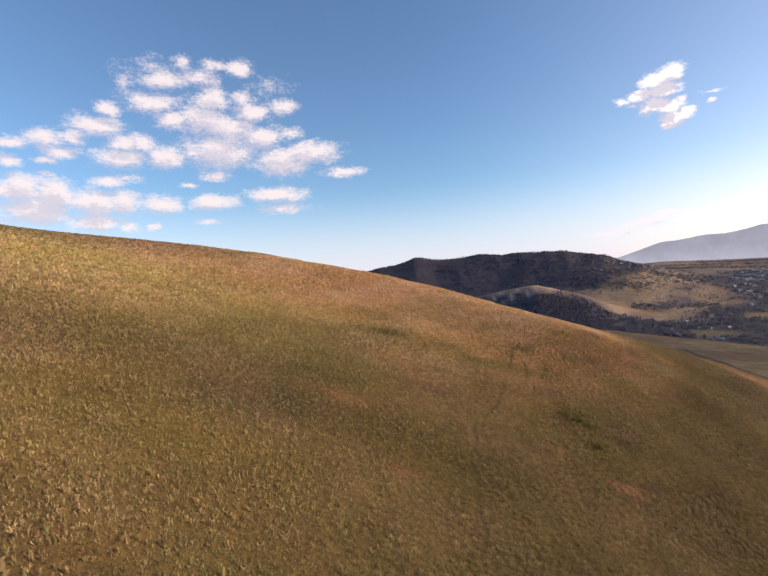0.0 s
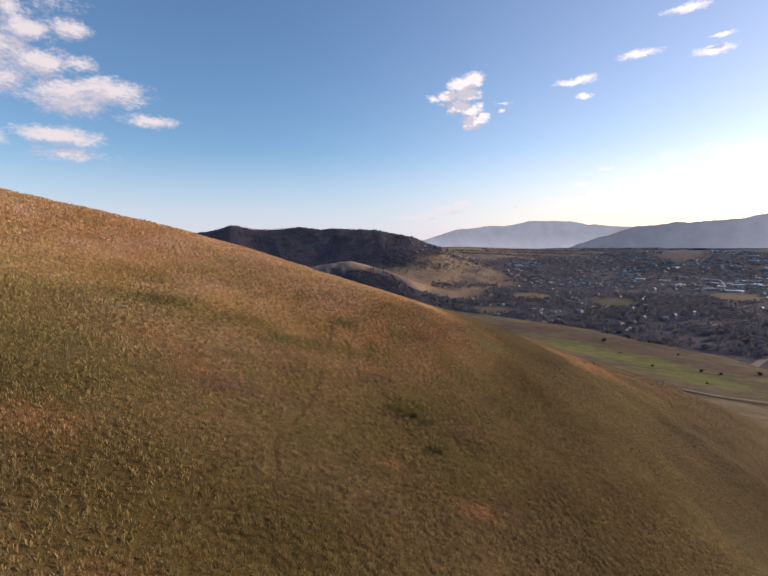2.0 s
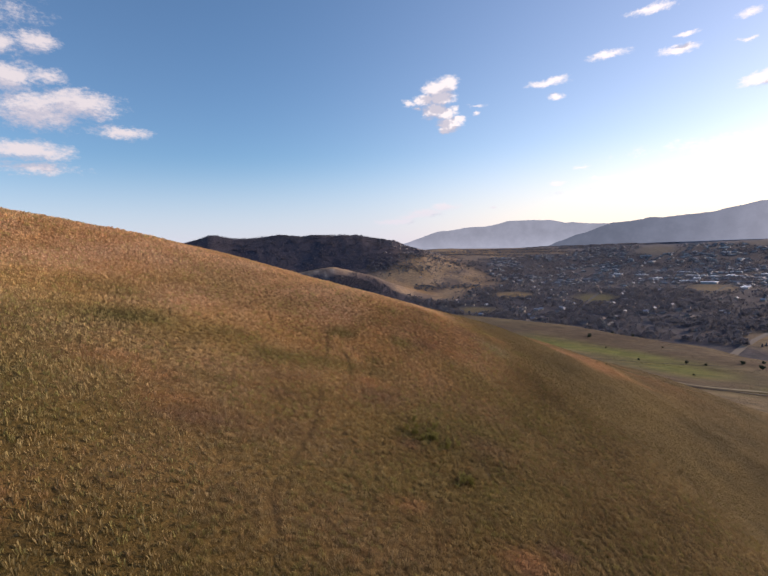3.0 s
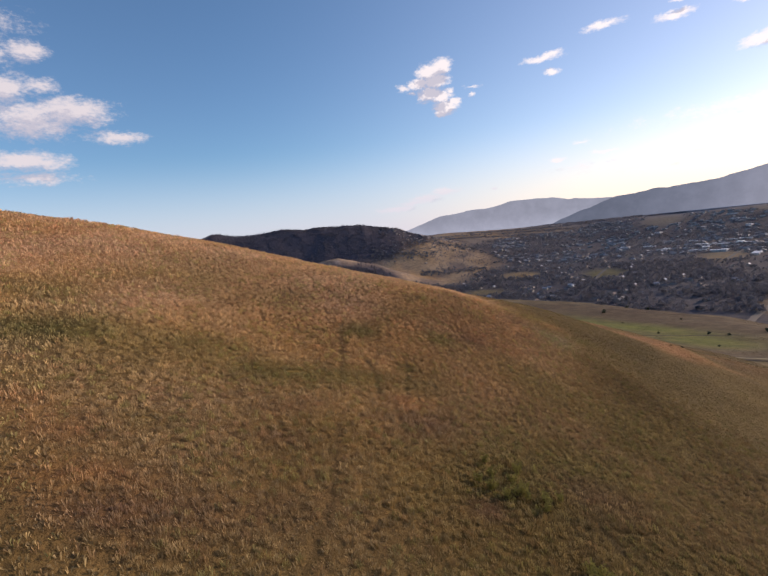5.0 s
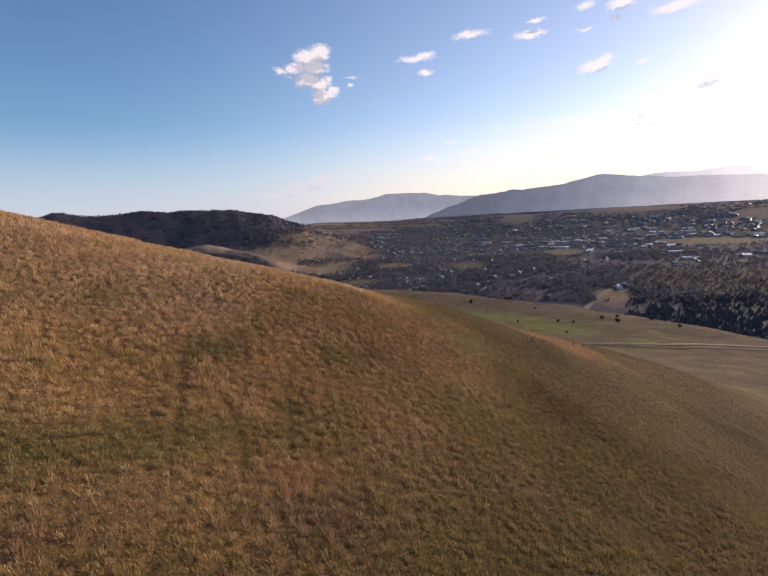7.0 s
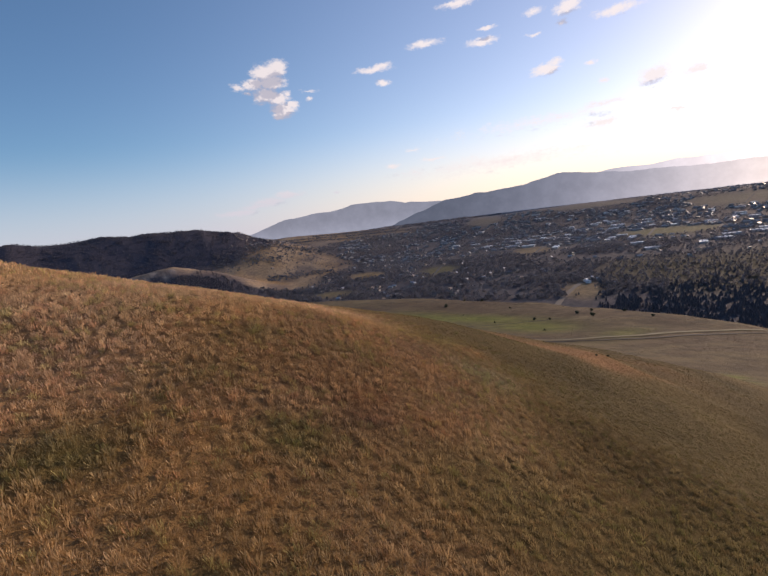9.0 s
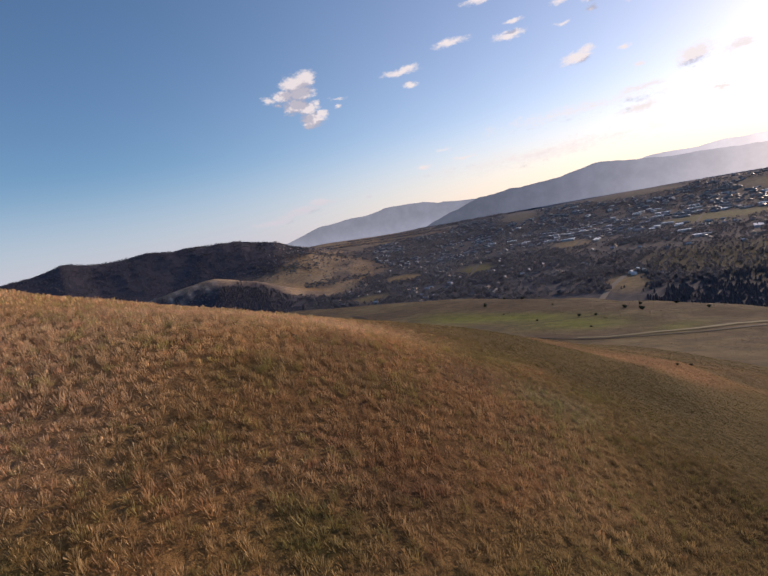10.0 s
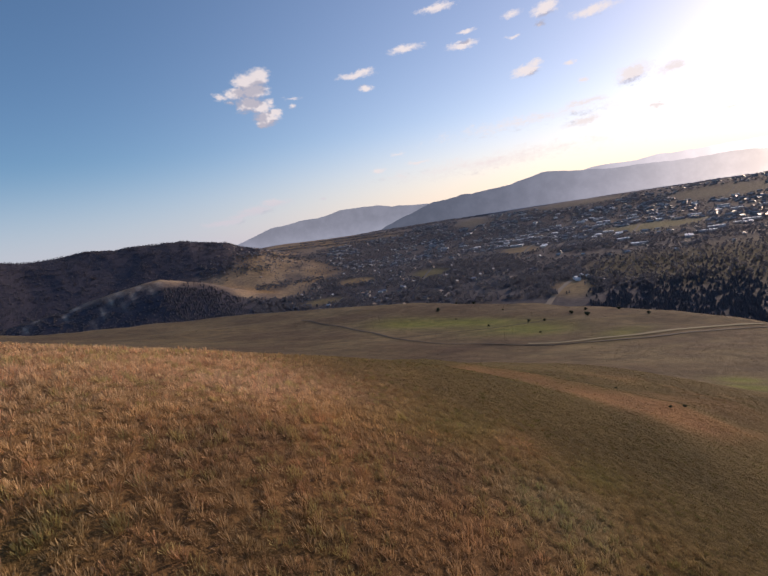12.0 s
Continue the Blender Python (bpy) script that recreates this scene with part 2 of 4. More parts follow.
MESA = ([-60, -30, -8, -1, 2.6, 5.2, 10.5, 16, 20.5, 24.6, 28, 32, 36, 42, 180],
        [60, 146, 199, 238, 280, 259, 271, 254, 242, 208, 170, 115, 70, 0, 0])
TERRACE = ([-60, 0, 20, 30, 36, 40, 60, 80, 100, 180], [90, 125, 140, 150, 132, 126, 126, 118, 60, 0])
KNOLL = ([-60, 0, 8, 13, 17, 22, 26, 30, 180], [40, 60, 95, 125, 138, 92, 40, 0, 0])


def valley_z(x, y):
    """The valley floor, the terrace and the wooded mesa, over the valley floor."""
    az, r = polar(x, y)
    ramp = np.interp(az, *TERRACE) * smoothstep(np.interp(az, [33, 47], [1100, 2400]), 4100, r)
    mesa = np.interp(az, *MESA) * np.exp(-((r - 2350) / np.where(r < 2350, 430, 800)) ** 2)
    knoll = np.interp(az, *KNOLL) * np.exp(-((r - 1560) / np.where(r < 1560, 190, 330)) ** 2)
    relief = fractal(x, y, 260, 4, 3) * (2 + 0.06 * np.maximum(mesa, knoll))
    ramp = ramp * (1 - 0.5 * smoothstep(4150, 4800, r))
    return smoothmax(smoothmax(ramp, mesa, 8), knoll, 8) + relief


# low swells and hollows on the shoulder of the hill: x, y, height
SWELLS = [(17, 48, 1.3), (17, 62, -0.5), (24, 41, -0.6), (24, 48, 0.55), (24, 55, -0.75), (24, 62, 0.7), (31, 48, -0.4), (31, 55, 0.4),
          (31, 62, 0.7), (38, 55, 0.35), (38, 62, 0.2)]


def ground_z(x, y):
    x, y = np.asarray(x, float), np.asarray(y, float)
    az, r = polar(x, y)
    slope = smoothmax(hill_z(x, y), bench_z(x, y), 1.0)
    for sx, sy, height in SWELLS:
        slope = slope + height * np.exp(-np.clip(((x - sx) ** 2 + (y - sy) ** 2) / 42, 0, 50))
    # the foot of the flank runs out evenly into the bench
    slope = slope + 0.95 * np.exp(-((x - 36.8 + 0.19 * np.clip(y - 36, -5, 22)) / 4.4) ** 2) * smoothstep(18, 32, y) * (1 - smoothstep(57, 66, y))
    slope = slope + fractal(x, y, 9, 3, 11) * 0.10 + fractal(x, y, 60, 2, 21) * 1.6 * smoothstep(60, 260, r)
    return smoothmax(slope + LIFT, valley_z(x, y), 6)


# ---------------------------------------------------------------- colours of the ground cover
STRAW, PALE, GREEN, DEEP, RUST, DIRT = (np.array(c) for c in (
    (0.425, 0.290, 0.143), (0.51, 0.37, 0.22), (0.242, 0.215, 0.082), (0.115, 0.14, 0.042), (0.42, 0.25, 0.135), (0.18, 0.115, 0.085)))
# narrow game trails up the hill: places along y, places along x
TRAILS = [
    ([17, 20.7, 25, 29, 32.4, 34, 37.5, 39.5, 42.3, 44.7, 46.6, 50], [2.7, 3.1, 3.8, 4.6, 6.5, 7.2, 8.6, 9.3, 10.3, 11.0, 11.4, 12.0]),
    ([38.6, 39.4, 40.7, 41.4], [10.6, 10.9, 11.1, 11.1]),
    ([38.8, 39.3, 40.6, 41.6], [11.8, 12.0, 12.7, 13.0]),
    ([21, 22.5, 24.5, 26.1], [11.0, 11.0, 11.3, 12.0]),
    ([26.6, 27.3, 29.5, 31.6, 33], [14.1, 14.3, 14.2, 14.4, 14.9]),
]


def on_trail(x, y):
    """1 in the middle of a trail, 0 beside it."""
    worn = np.zeros(np.shape(x))
    wander = 0.07 * value_noise(x, y, 2.5, 19) + 0.06 * value_noise(x, y, 0.8, 23)
    for along, across in TRAILS:
        inside = smoothstep(along[0] - 0.4, along[0] + 0.4, y) * (1 - smoothstep(along[-1] - 0.4, along[-1] + 0.4, y))
        worn = np.maximum(worn, np.clip(1.5 - np.abs(x - np.interp(y, along, across) + wander) / 0.10, 0, 1) * inside)
    return worn * smoothstep(-0.6, 0.1, value_noise(x, y, 2.6, 29)) * (1 - 0.55 * smoothstep(41, 45, y))


# patches by what grows there: x, y, radius along x, along y, how strongly
GREENS = [(15.7, 42.9, 0.9, 0.7, 0.9), (7.2, 40.0, 2.4, 0.9, 0.85), (9.8, 39.9, 1.5, 0.8, 0.7), (12.6, 39.4, 1.7, 0.9, 0.55), (19.8, 40.2, 2.4, 2.4, 0.6),
          (-0.4, 42.8, 3.0, 1.9, 0.95), (4.3, 42.1, 1.7, 1.0, 0.7), (6.2, 40.6, 1.2, 0.8, 0.5), (2.7, 36.5, 0.9, 0.6, 0.45), (23.5, 37.0, 3.2, 2.2, 0.45),
          (16.2, 34.2, 2.4, 1.8, 0.6), (12.4, 33.3, 2.2, 1.4, 0.65), (8.8, 48.9, 1.4, 1.0, 0.5), (-5.6, 33.7, 2.6, 1.8, 0.8)]
MORE_GREENS = [(20.0, 45.7, 0.8, 0.5, 0.5), (16.9, 46.9, 0.9, 0.6, 0.8), (19.0, 46.0, 0.6, 0.4, 0.5), (14.9, 45.4, 1.2, 0.7, 0.4), (26.0, 48.3, 1.8, 1.3, 0.6),
               (13.0, 36.0, 3.0, 1.6, 0.4), (-8.0, 40.0, 4.0, 3.0, 0.5), (38.0, 62.0, 8.0, 10.0, 0.35), (8.0, 30.0, 3.5, 1.6, 0.45), (14.0, 29.5, 3.0, 1.6, 0.6)]
DEEPS = [(11.9, 43.9, 1.1, 0.8, 0.75), (12.6, 33.2, 1.1, 0.8, 0.15), (-1.2, 42.9, 1.4, 0.9, 0.35), (-1.5, 47.8, 2.6, 2.0, 0.4), (12.8, 40.6, 0.6, 0.4, 0.35)]
RUSTS = [(18.4, 43.8, 1.1, 0.5, 0.8), (11.5, 38.2, 0.7, 0.5, 0.9), (0.8, 35.9, 1.1, 0.8, 0.7), (1.6, 34.1, 1.3, 0.6, 0.85), (8.8, 56.3, 2.2, 1.3, 0.5),
         (22.7, 45.4, 1.0, 0.7, 0.9), (19.7, 43.0, 0.9, 0.5, 0.8), (27.1, 47.3, 0.9, 0.5, 0.7), (-1.0, 37.2, 1.4, 0.8, 0.85),
         (-3.4, 26.9, 1.8, 1.0, 0.7), (-0.1, 20.8, 0.7, 0.5, 0.9), (12.4, 26.2, 1.1, 0.7, 1.0), (9.2, 28.6, 0.7, 0.4, 0.8), (17.5, 52.5, 3.0, 1.8, 0.35)]
DUSKS = [(11.8, 36.8, 1.5, 0.8, 0.65), (6.7, 37.6, 1.1, 0.6, 0.45), (2.2, 32.9, 2.4, 0.7, 0.8), (6.3, 35.9, 0.9, 0.5, 0.6), (11.2, 32.6, 0.8, 0.5, 0.7),
         (15.6, 33.0, 1.6, 1.0, 0.5), (18.0, 43.2, 1.0, 0.5, 0.8), (20.1, 48.2, 2.0, 1.2, 0.6), (23.4, 46.7, 1.5, 1.0, 0.65), (19.0, 45.6, 3.2, 2.2, 0.45)]
SAGES = [(25.1, 45.6, 1.1, 0.7, 0.85), (25.1, 44.5, 0.8, 0.5, 0.7), (25.6, 44.9, 0.9, 0.6, 0.6), (40.2, 50.8, 1.6, 0.8, 0.7)]
LUSHES = [(258.0, 285.0, 22.0, 34.0, 0.7), (275.0, 235.0, 17.0, 38.0, 0.8), (250.0, 182.0, 22.0, 26.0, 0.75), (240.0, 126.0, 26.0, 9.0, 0.45),
          (118.0, 58.0, 9.0, 5.0, 0.85), (135.0, 62.0, 7.0, 4.0, 0.75), (28.1, 45.6, 0.8, 0.5, 0.4)]
DIRTS = [(14.2, 26.6, 0.55, 0.4, 1.0), (12.2, 25.6, 0.4, 0.3, 0.6)]
PALES = [(20.0, 60.0, 6.0, 3.0, 0.5), (10.0, 52.0, 9.0, 6.0, 0.45)]
# open ground in the valley: heading, distance, half width, half depth, colour
FIELDS = [
    (39.0, 1600, 62, 85, (0.30, 0.22, 0.12)), (59.0, 1830, 70, 150, (0.22, 0.17, 0.11)), (53.8, 3500, 130, 230, (0.19, 0.165, 0.14)),
    (73.0, 2150, 190, 190, (0.145, 0.145, 0.078)), (70.0, 1180, 90, 210, (0.034, 0.036, 0.026)), (75.5, 1120, 90, 240, (0.036, 0.038, 0.026)),
    (81.0, 1150, 110, 300, (0.038, 0.039, 0.027)), (64.5, 960, 42, 90, (0.24, 0.18, 0.11)), (48.0, 1500, 60, 120, (0.13, 0.12, 0.06)),
    (66.0, 3700, 320, 180, (0.17, 0.155, 0.14)), (79.0, 3300, 260, 240, (0.17, 0.155, 0.125)), (34.5, 1260, 60, 60, (0.17, 0.14, 0.08)),
]
GROWTH = [(GREENS, GREEN), (MORE_GREENS, GREEN), (DEEPS, DEEP), (DUSKS, np.array((0.235, 0.150, 0.105))), (RUSTS, RUST), (SAGES, np.array((0.30, 0.265, 0.17))),
          (LUSHES, np.array((0.150, 0.180, 0.038))), (DIRTS, DIRT), (PALES, PALE)]


def cover(x, y):
    """The colour of what grows at a place."""
    x, y = np.asarray(x, float), np.asarray(y, float)
    az, r = polar(x, y)
    n1, n2, n3 = fractal(x, y, 14, 3, 31)[..., None], fractal(x, y, 5, 3, 41)[..., None], fractal(x, y, 2.2, 2, 51)[..., None]
    ruddy = smoothstep(26, 46, 0.85 * y + 0.45 * x)[..., None]
    straw = STRAW * (np.array((0.96, 1.09, 0.90)) + ruddy * np.array((0.06, -0.08, 0.02)))
    colour = straw + (PALE - straw) * np.clip(0.30 + 0.5 * n2, 0, 1)
    colour = colour + (GREEN - colour) * np.clip(0.19 + 0.55 * n1 + 0.2 * n3 - 0.10 * ruddy, 0, 0.85)
    colour = colour + (RUST - colour) * np.clip(-0.42 + 0.5 * fractal(x, y, 11, 3, 61)[..., None] + 0.3 * n3, 0, 0.3)
    # light falloff put into the colour: paler towards the crest, duller towards the lower flank
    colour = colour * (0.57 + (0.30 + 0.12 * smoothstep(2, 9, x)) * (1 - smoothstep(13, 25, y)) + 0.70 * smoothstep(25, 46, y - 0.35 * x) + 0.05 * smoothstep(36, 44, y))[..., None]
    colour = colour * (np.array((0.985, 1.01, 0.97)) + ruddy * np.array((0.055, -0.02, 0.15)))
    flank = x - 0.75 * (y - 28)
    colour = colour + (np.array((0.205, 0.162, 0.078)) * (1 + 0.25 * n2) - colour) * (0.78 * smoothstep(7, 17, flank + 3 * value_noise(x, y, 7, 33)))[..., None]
    # the bench is duller than the hill
    bench = smoothstep(42, 108, r)[..., None]
    dull = np.array((0.124, 0.097, 0.066)) + 0.026 * (fractal(x, y, 70, 4, 71) + 0.6 * fractal(x, y * 2.2, 22, 3, 73))[..., None] * np.array((1, 0.9, 0.45))
    colour = colour + (dull - colour) * bench
    # past the shoulder of the hill the grass is short, fine and olive
    fine = smoothstep(23, 31, x + 2.0 * value_noise(x, y, 6, 7) + 0.10 * (y - 48))[..., None] * (1 - bench)
    olive = np.array((0.172, 0.140, 0.064)) + 0.05 * n1 * np.array((1.0, 0.85, 0.5))
    colour = colour + (olive - colour) * fine * 0.85
    # a rusty tongue of grass runs down the slope beside the hill
    across = x - np.interp(y, [43.4, 44, 44.8, 46.5, 49, 51, 53.5, 56.4, 60], [48.0, 43.0, 40.2, 38.4, 37.5, 37.3, 37.0, 36.4, 35.8]) + 0.8 * fractal(x, y, 5, 3, 5)
    tongue = np.exp(-(across / (1.5 + 0.16 * np.clip(50 - y, 0, 8))) ** 2) * smoothstep(42.8, 45, y) * (1 - smoothstep(55.5, 58, y))
    spots = smoothstep(-0.2, 0.5, fractal(x, y * 1.3, 7, 3, 65)) * np.exp(-((x - 47.5) / 6.5) ** 4 - ((y - 50.5) / 4.8) ** 2)
    colour = colour + (np.array((0.47, 0.275, 0.155)) - colour) * np.clip(np.maximum(tongue * (0.75 + 0.5 * n1[..., 0] + 0.4 * n3[..., 0]), 0.5 * spots), 0, 0.85)[..., None]
    colour = colour + (np.array((0.13, 0.10, 0.06)) - colour) * (on_trail(x, y) * 0.8)[..., None]
    for spots, hue in GROWTH:
        for px, py, rx, ry, weight in spots:
            wobble = 1 + 0.45 * value_noise(x, y, max(rx, ry) * 0.9, 17)
            f = weight * np.exp(-np.clip((((x - px) / rx) ** 2 + ((y - py) / ry) ** 2) * wobble, 0, 50))
            colour = colour + (hue - colour) * np.clip(f, 0, 1)[..., None]
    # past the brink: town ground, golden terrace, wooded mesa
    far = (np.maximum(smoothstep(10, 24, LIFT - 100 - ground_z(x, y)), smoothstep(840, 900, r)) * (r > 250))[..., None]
    # blue-grey haze of the distance is put into the town and wood colours
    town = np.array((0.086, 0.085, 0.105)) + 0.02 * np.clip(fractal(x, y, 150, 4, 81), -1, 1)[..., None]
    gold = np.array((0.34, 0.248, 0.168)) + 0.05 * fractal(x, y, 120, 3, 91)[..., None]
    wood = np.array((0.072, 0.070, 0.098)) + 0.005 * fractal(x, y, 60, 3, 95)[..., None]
    reach = az + 5 * value_noise(x, y, 300, 99)
    golden = (smoothstep(9, 16, reach) * (1 - smoothstep(34, 40, reach + (r - 1500) / 900)) * smoothstep(1430, 1510, r + 30 * value_noise(x, y, 80, 111)))[..., None]
    plateau = (smoothstep(22, 30, reach) * (1 - smoothstep(40, 54, reach)) * smoothstep(0, 300, r - np.interp(az, [28, 36, 46], [2100, 2700, 3250]) + 160 * value_noise(x, y, 260, 96)))[..., None]
    gully = np.clip(1.6 * fractal(x, y, 130, 3, 101) - 0.15, 0, 1)[..., None] * golden
    distant = town + (gold - town) * np.maximum(golden, plateau * 0.45)
    # dry slopes and pale fields at the foot of the mountains, greyed bluish for haze
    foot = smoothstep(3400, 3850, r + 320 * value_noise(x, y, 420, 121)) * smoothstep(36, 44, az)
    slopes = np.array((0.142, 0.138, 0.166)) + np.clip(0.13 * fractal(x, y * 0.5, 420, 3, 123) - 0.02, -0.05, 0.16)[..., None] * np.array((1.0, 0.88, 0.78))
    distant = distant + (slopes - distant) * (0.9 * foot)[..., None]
    for paz, pr, across, deep, shade_of in FIELDS:
        away = np.radians(az - paz) * pr
        f = np.exp(-np.clip((away / across) ** 2 + ((r - pr) / deep) ** 2, 0, 50) ** 2)
        distant = distant + (np.array(shade_of) - distant) * (f * (1 - 0.3 * np.abs(value_noise(x, y, 30, 77))))[..., None]
    distant = distant + (wood - distant) * gully * 0.6
    leads = np.zeros(np.shape(x))
    for lead, low in ((13.0, 1370), (15.1, 1410), (9.0, 1430), (17.0, 1440), (5.5, 1440)):
        line = np.exp(-((az - lead + (1540 - r) * 0.023 + 0.22 * fractal(x, y, 60, 2, 109)) / 0.36) ** 2) * smoothstep(low, low + 60, r) * (1 - smoothstep(1520, 1600, r))
        leads = np.maximum(leads, line)
    distant = distant + (np.array((0.40, 0.34, 0.31)) - distant) * (leads * 0.95)[..., None]
    mesa = (smoothstep(1750, 1900, r + 120 * value_noise(x, y, 140, 103) - np.interp(az, [17, 20, 23, 26, 28, 31, 34], [0, 40, 120, 260, 380, 620, 1600])) * (1 - smoothstep(36, 41, az + 3 * value_noise(x, y, 160, 105))) * (1 - smoothstep(2650, 2800, r) * smoothstep(26, 30, az))
            + smoothstep(40, 52, az) * (1 - smoothstep(60, 85, LIFT - 100 - ground_z(x, y))) * (r < 1500)
            + (1 - smoothstep(9, 14, reach)) * (r > 800) * (distant[..., 0] < 0.14)
            + (1 - smoothstep(24, 29, reach)) * smoothstep(850, 950, r) * (1 - smoothstep(1490, 1530, r + 25 * value_noise(x, y, 60, 113) + 60 * smoothstep(22, 27, az) - 20 * smoothstep(17, 20, az))) * (1 - 0.9 * leads))[..., None]
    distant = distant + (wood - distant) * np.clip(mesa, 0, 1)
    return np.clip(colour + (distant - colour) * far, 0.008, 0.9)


def tint(mesh, colours):
    """Stores a colour for each corner point of a mesh."""
    layer = mesh.color_attributes.new("cover", "FLOAT_COLOR", "POINT")
    data = np.ones((len(mesh.vertices), 4), dtype=np.float32)
    data[:, :3] = colours
    layer.data.foreach_set("color", data.ravel())


def quick_mesh(name, points, faces, material=None, smooth=True):
    """A mesh from arrays: faces all have the same number of corners."""
    mesh = bpy.data.meshes.new(name)
    points, faces = np.asarray(points, np.float32), np.asarray(faces, np.int32)
    n, k = faces.shape
    mesh.vertices.add(len(points))
    mesh.vertices.foreach_set("co", points.ravel())
    mesh.loops.add(n * k)
    mesh.loops.foreach_set("vertex_index", faces.ravel())
    mesh.polygons.add(n)
    mesh.polygons.foreach_set("loop_start", np.arange(0, n * k, k, dtype=np.int32))
    mesh.polygons.foreach_set("use_smooth", np.full(n, smooth))
    mesh.update(calc_edges=True)
    if material:
        mesh.materials.append(material)
    return mesh


# ---------------------------------------------------------------- materials


def material(name):
    made = bpy.data.materials.new(name)
    made.use_nodes = True
    graph = Graph(made.node_tree)
    shader = made.node_tree.nodes["Principled BSDF"]
    place = graph.node("ShaderNodeTexCoord").outputs["Object"]
    return made, graph, shader, place


def attribute(graph, name="cover"):
    return graph.node("ShaderNodeAttribute", attribute_name=name).outputs["Color"]


def bump(graph, shader, height, strength, distance):
    n = graph.node("ShaderNodeBump")
    n.inputs["Strength"].default_value, n.inputs["Distance"].default_value = strength, distance
    graph.link(height, n.inputs["Height"])
    graph.link(n.outputs[0], shader.inputs["Normal"])


def ground_material():
    made, g, shader, place = material("dry_ground")
    fine = g.noise(place, 7.0, 5.0, 0.65)
    broad = g.noise(place, 0.35, 4.0, 0.6)
    colour = g.mix(1.0, attribute(g), g.mix(fine, (0.55, 0.55, 0.55), (1.35, 1.35, 1.3)), "MULTIPLY")
    colour = g.mix(1.0, colour, g.mix(broad, (0.8, 0.8, 0.8), (1.2, 1.17, 1.1)), "MULTIPLY")
    middle = g.noise(place, 0.09, 5.0, 0.68)
    colour = g.mix(1.0, colour, g.mix(g.ramp(middle, 0.3, 0.7), (0.72, 0.73, 0.75), (1.25, 1.2, 1.1)), "MULTIPLY")
    g.link(colour, shader.inputs["Base Color"])
    shader.inputs["Roughness"].default_value = 0.95
    shader.inputs["Specular IOR Level"].default_value = 0.09
    bump(g, shader, g.math("ADD", g.math("ADD", fine, g.noise(place, 2.2, 3.0)), g.math("MULTIPLY", g.noise(place, 0.3, 4.0, 0.6), 3.0)), 0.9, 0.14)
    return made


def grass_material():
    made, g, shader, place = material("dry_grass")
    island = g.node("ShaderNodeNewGeometry").outputs["Random Per Island"]
    colour = g.mix(1.0, attribute(g), g.mix(island, (0.86, 0.86, 0.85), (1.16, 1.14, 1.1)), "MULTIPLY")
    g.link(colour, shader.inputs["Base Color"])
    shader.inputs["Roughness"].default_value = 0.75
    shader.inputs["Specular IOR Level"].default_value = 0.25
    thin = g.node("ShaderNodeBsdfTranslucent")
    g.link(colour, thin.inputs[0])
    both = g.node("ShaderNodeMixShader")
    both.inputs[0].default_value = 0.37
    g.link(shader.outputs[0], both.inputs[1])
    g.link(thin.outputs[0], both.inputs[2])
    g.link(both.outputs[0], made.node_tree.nodes["Material Output"].inputs[0])
    return made


def plain_material(name, low, high, scale, rough=0.8, metal=0.0, relief=0.0):
    made, g, shader, place = material(name)
    spread = g.noise(place, scale, 4.0, 0.6)
    island = g.node("ShaderNodeNewGeometry").outputs["Random Per Island"]
    chance = g.node("ShaderNodeObjectInfo").outputs["Random"]
    f = g.math("ADD", g.math("MULTIPLY", spread, 0.5), g.math("MULTIPLY", g.math("ADD", island, chance), 0.25))
    g.link(g.mix(f, low, high), shader.inputs["Base Color"])
    shader.inputs["Roughness"].default_value, shader.inputs["Metallic"].default_value = rough, metal
    if relief:
        bump(g, shader, g.noise(place, scale * 3, 3.0), 0.6, relief)
    return made


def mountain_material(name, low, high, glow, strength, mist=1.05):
    """Far wooded slopes; the haze before them is put in as emission, most at their foot and towards the sun."""
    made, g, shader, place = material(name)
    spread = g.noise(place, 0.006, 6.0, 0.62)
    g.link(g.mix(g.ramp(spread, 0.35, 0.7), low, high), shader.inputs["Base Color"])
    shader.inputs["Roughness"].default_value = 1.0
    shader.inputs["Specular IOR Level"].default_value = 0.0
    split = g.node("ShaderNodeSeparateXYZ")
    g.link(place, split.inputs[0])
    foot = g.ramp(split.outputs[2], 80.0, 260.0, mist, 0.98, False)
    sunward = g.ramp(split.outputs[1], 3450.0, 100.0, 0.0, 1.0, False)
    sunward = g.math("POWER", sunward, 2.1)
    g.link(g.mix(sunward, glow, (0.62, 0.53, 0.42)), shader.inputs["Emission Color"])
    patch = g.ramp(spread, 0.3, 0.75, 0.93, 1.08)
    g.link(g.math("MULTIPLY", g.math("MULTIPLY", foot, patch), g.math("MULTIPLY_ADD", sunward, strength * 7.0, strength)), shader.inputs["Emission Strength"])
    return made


GROUND = ground_material()
GRASS = grass_material()

# ---------------------------------------------------------------- the ground, one sheet to the horizon


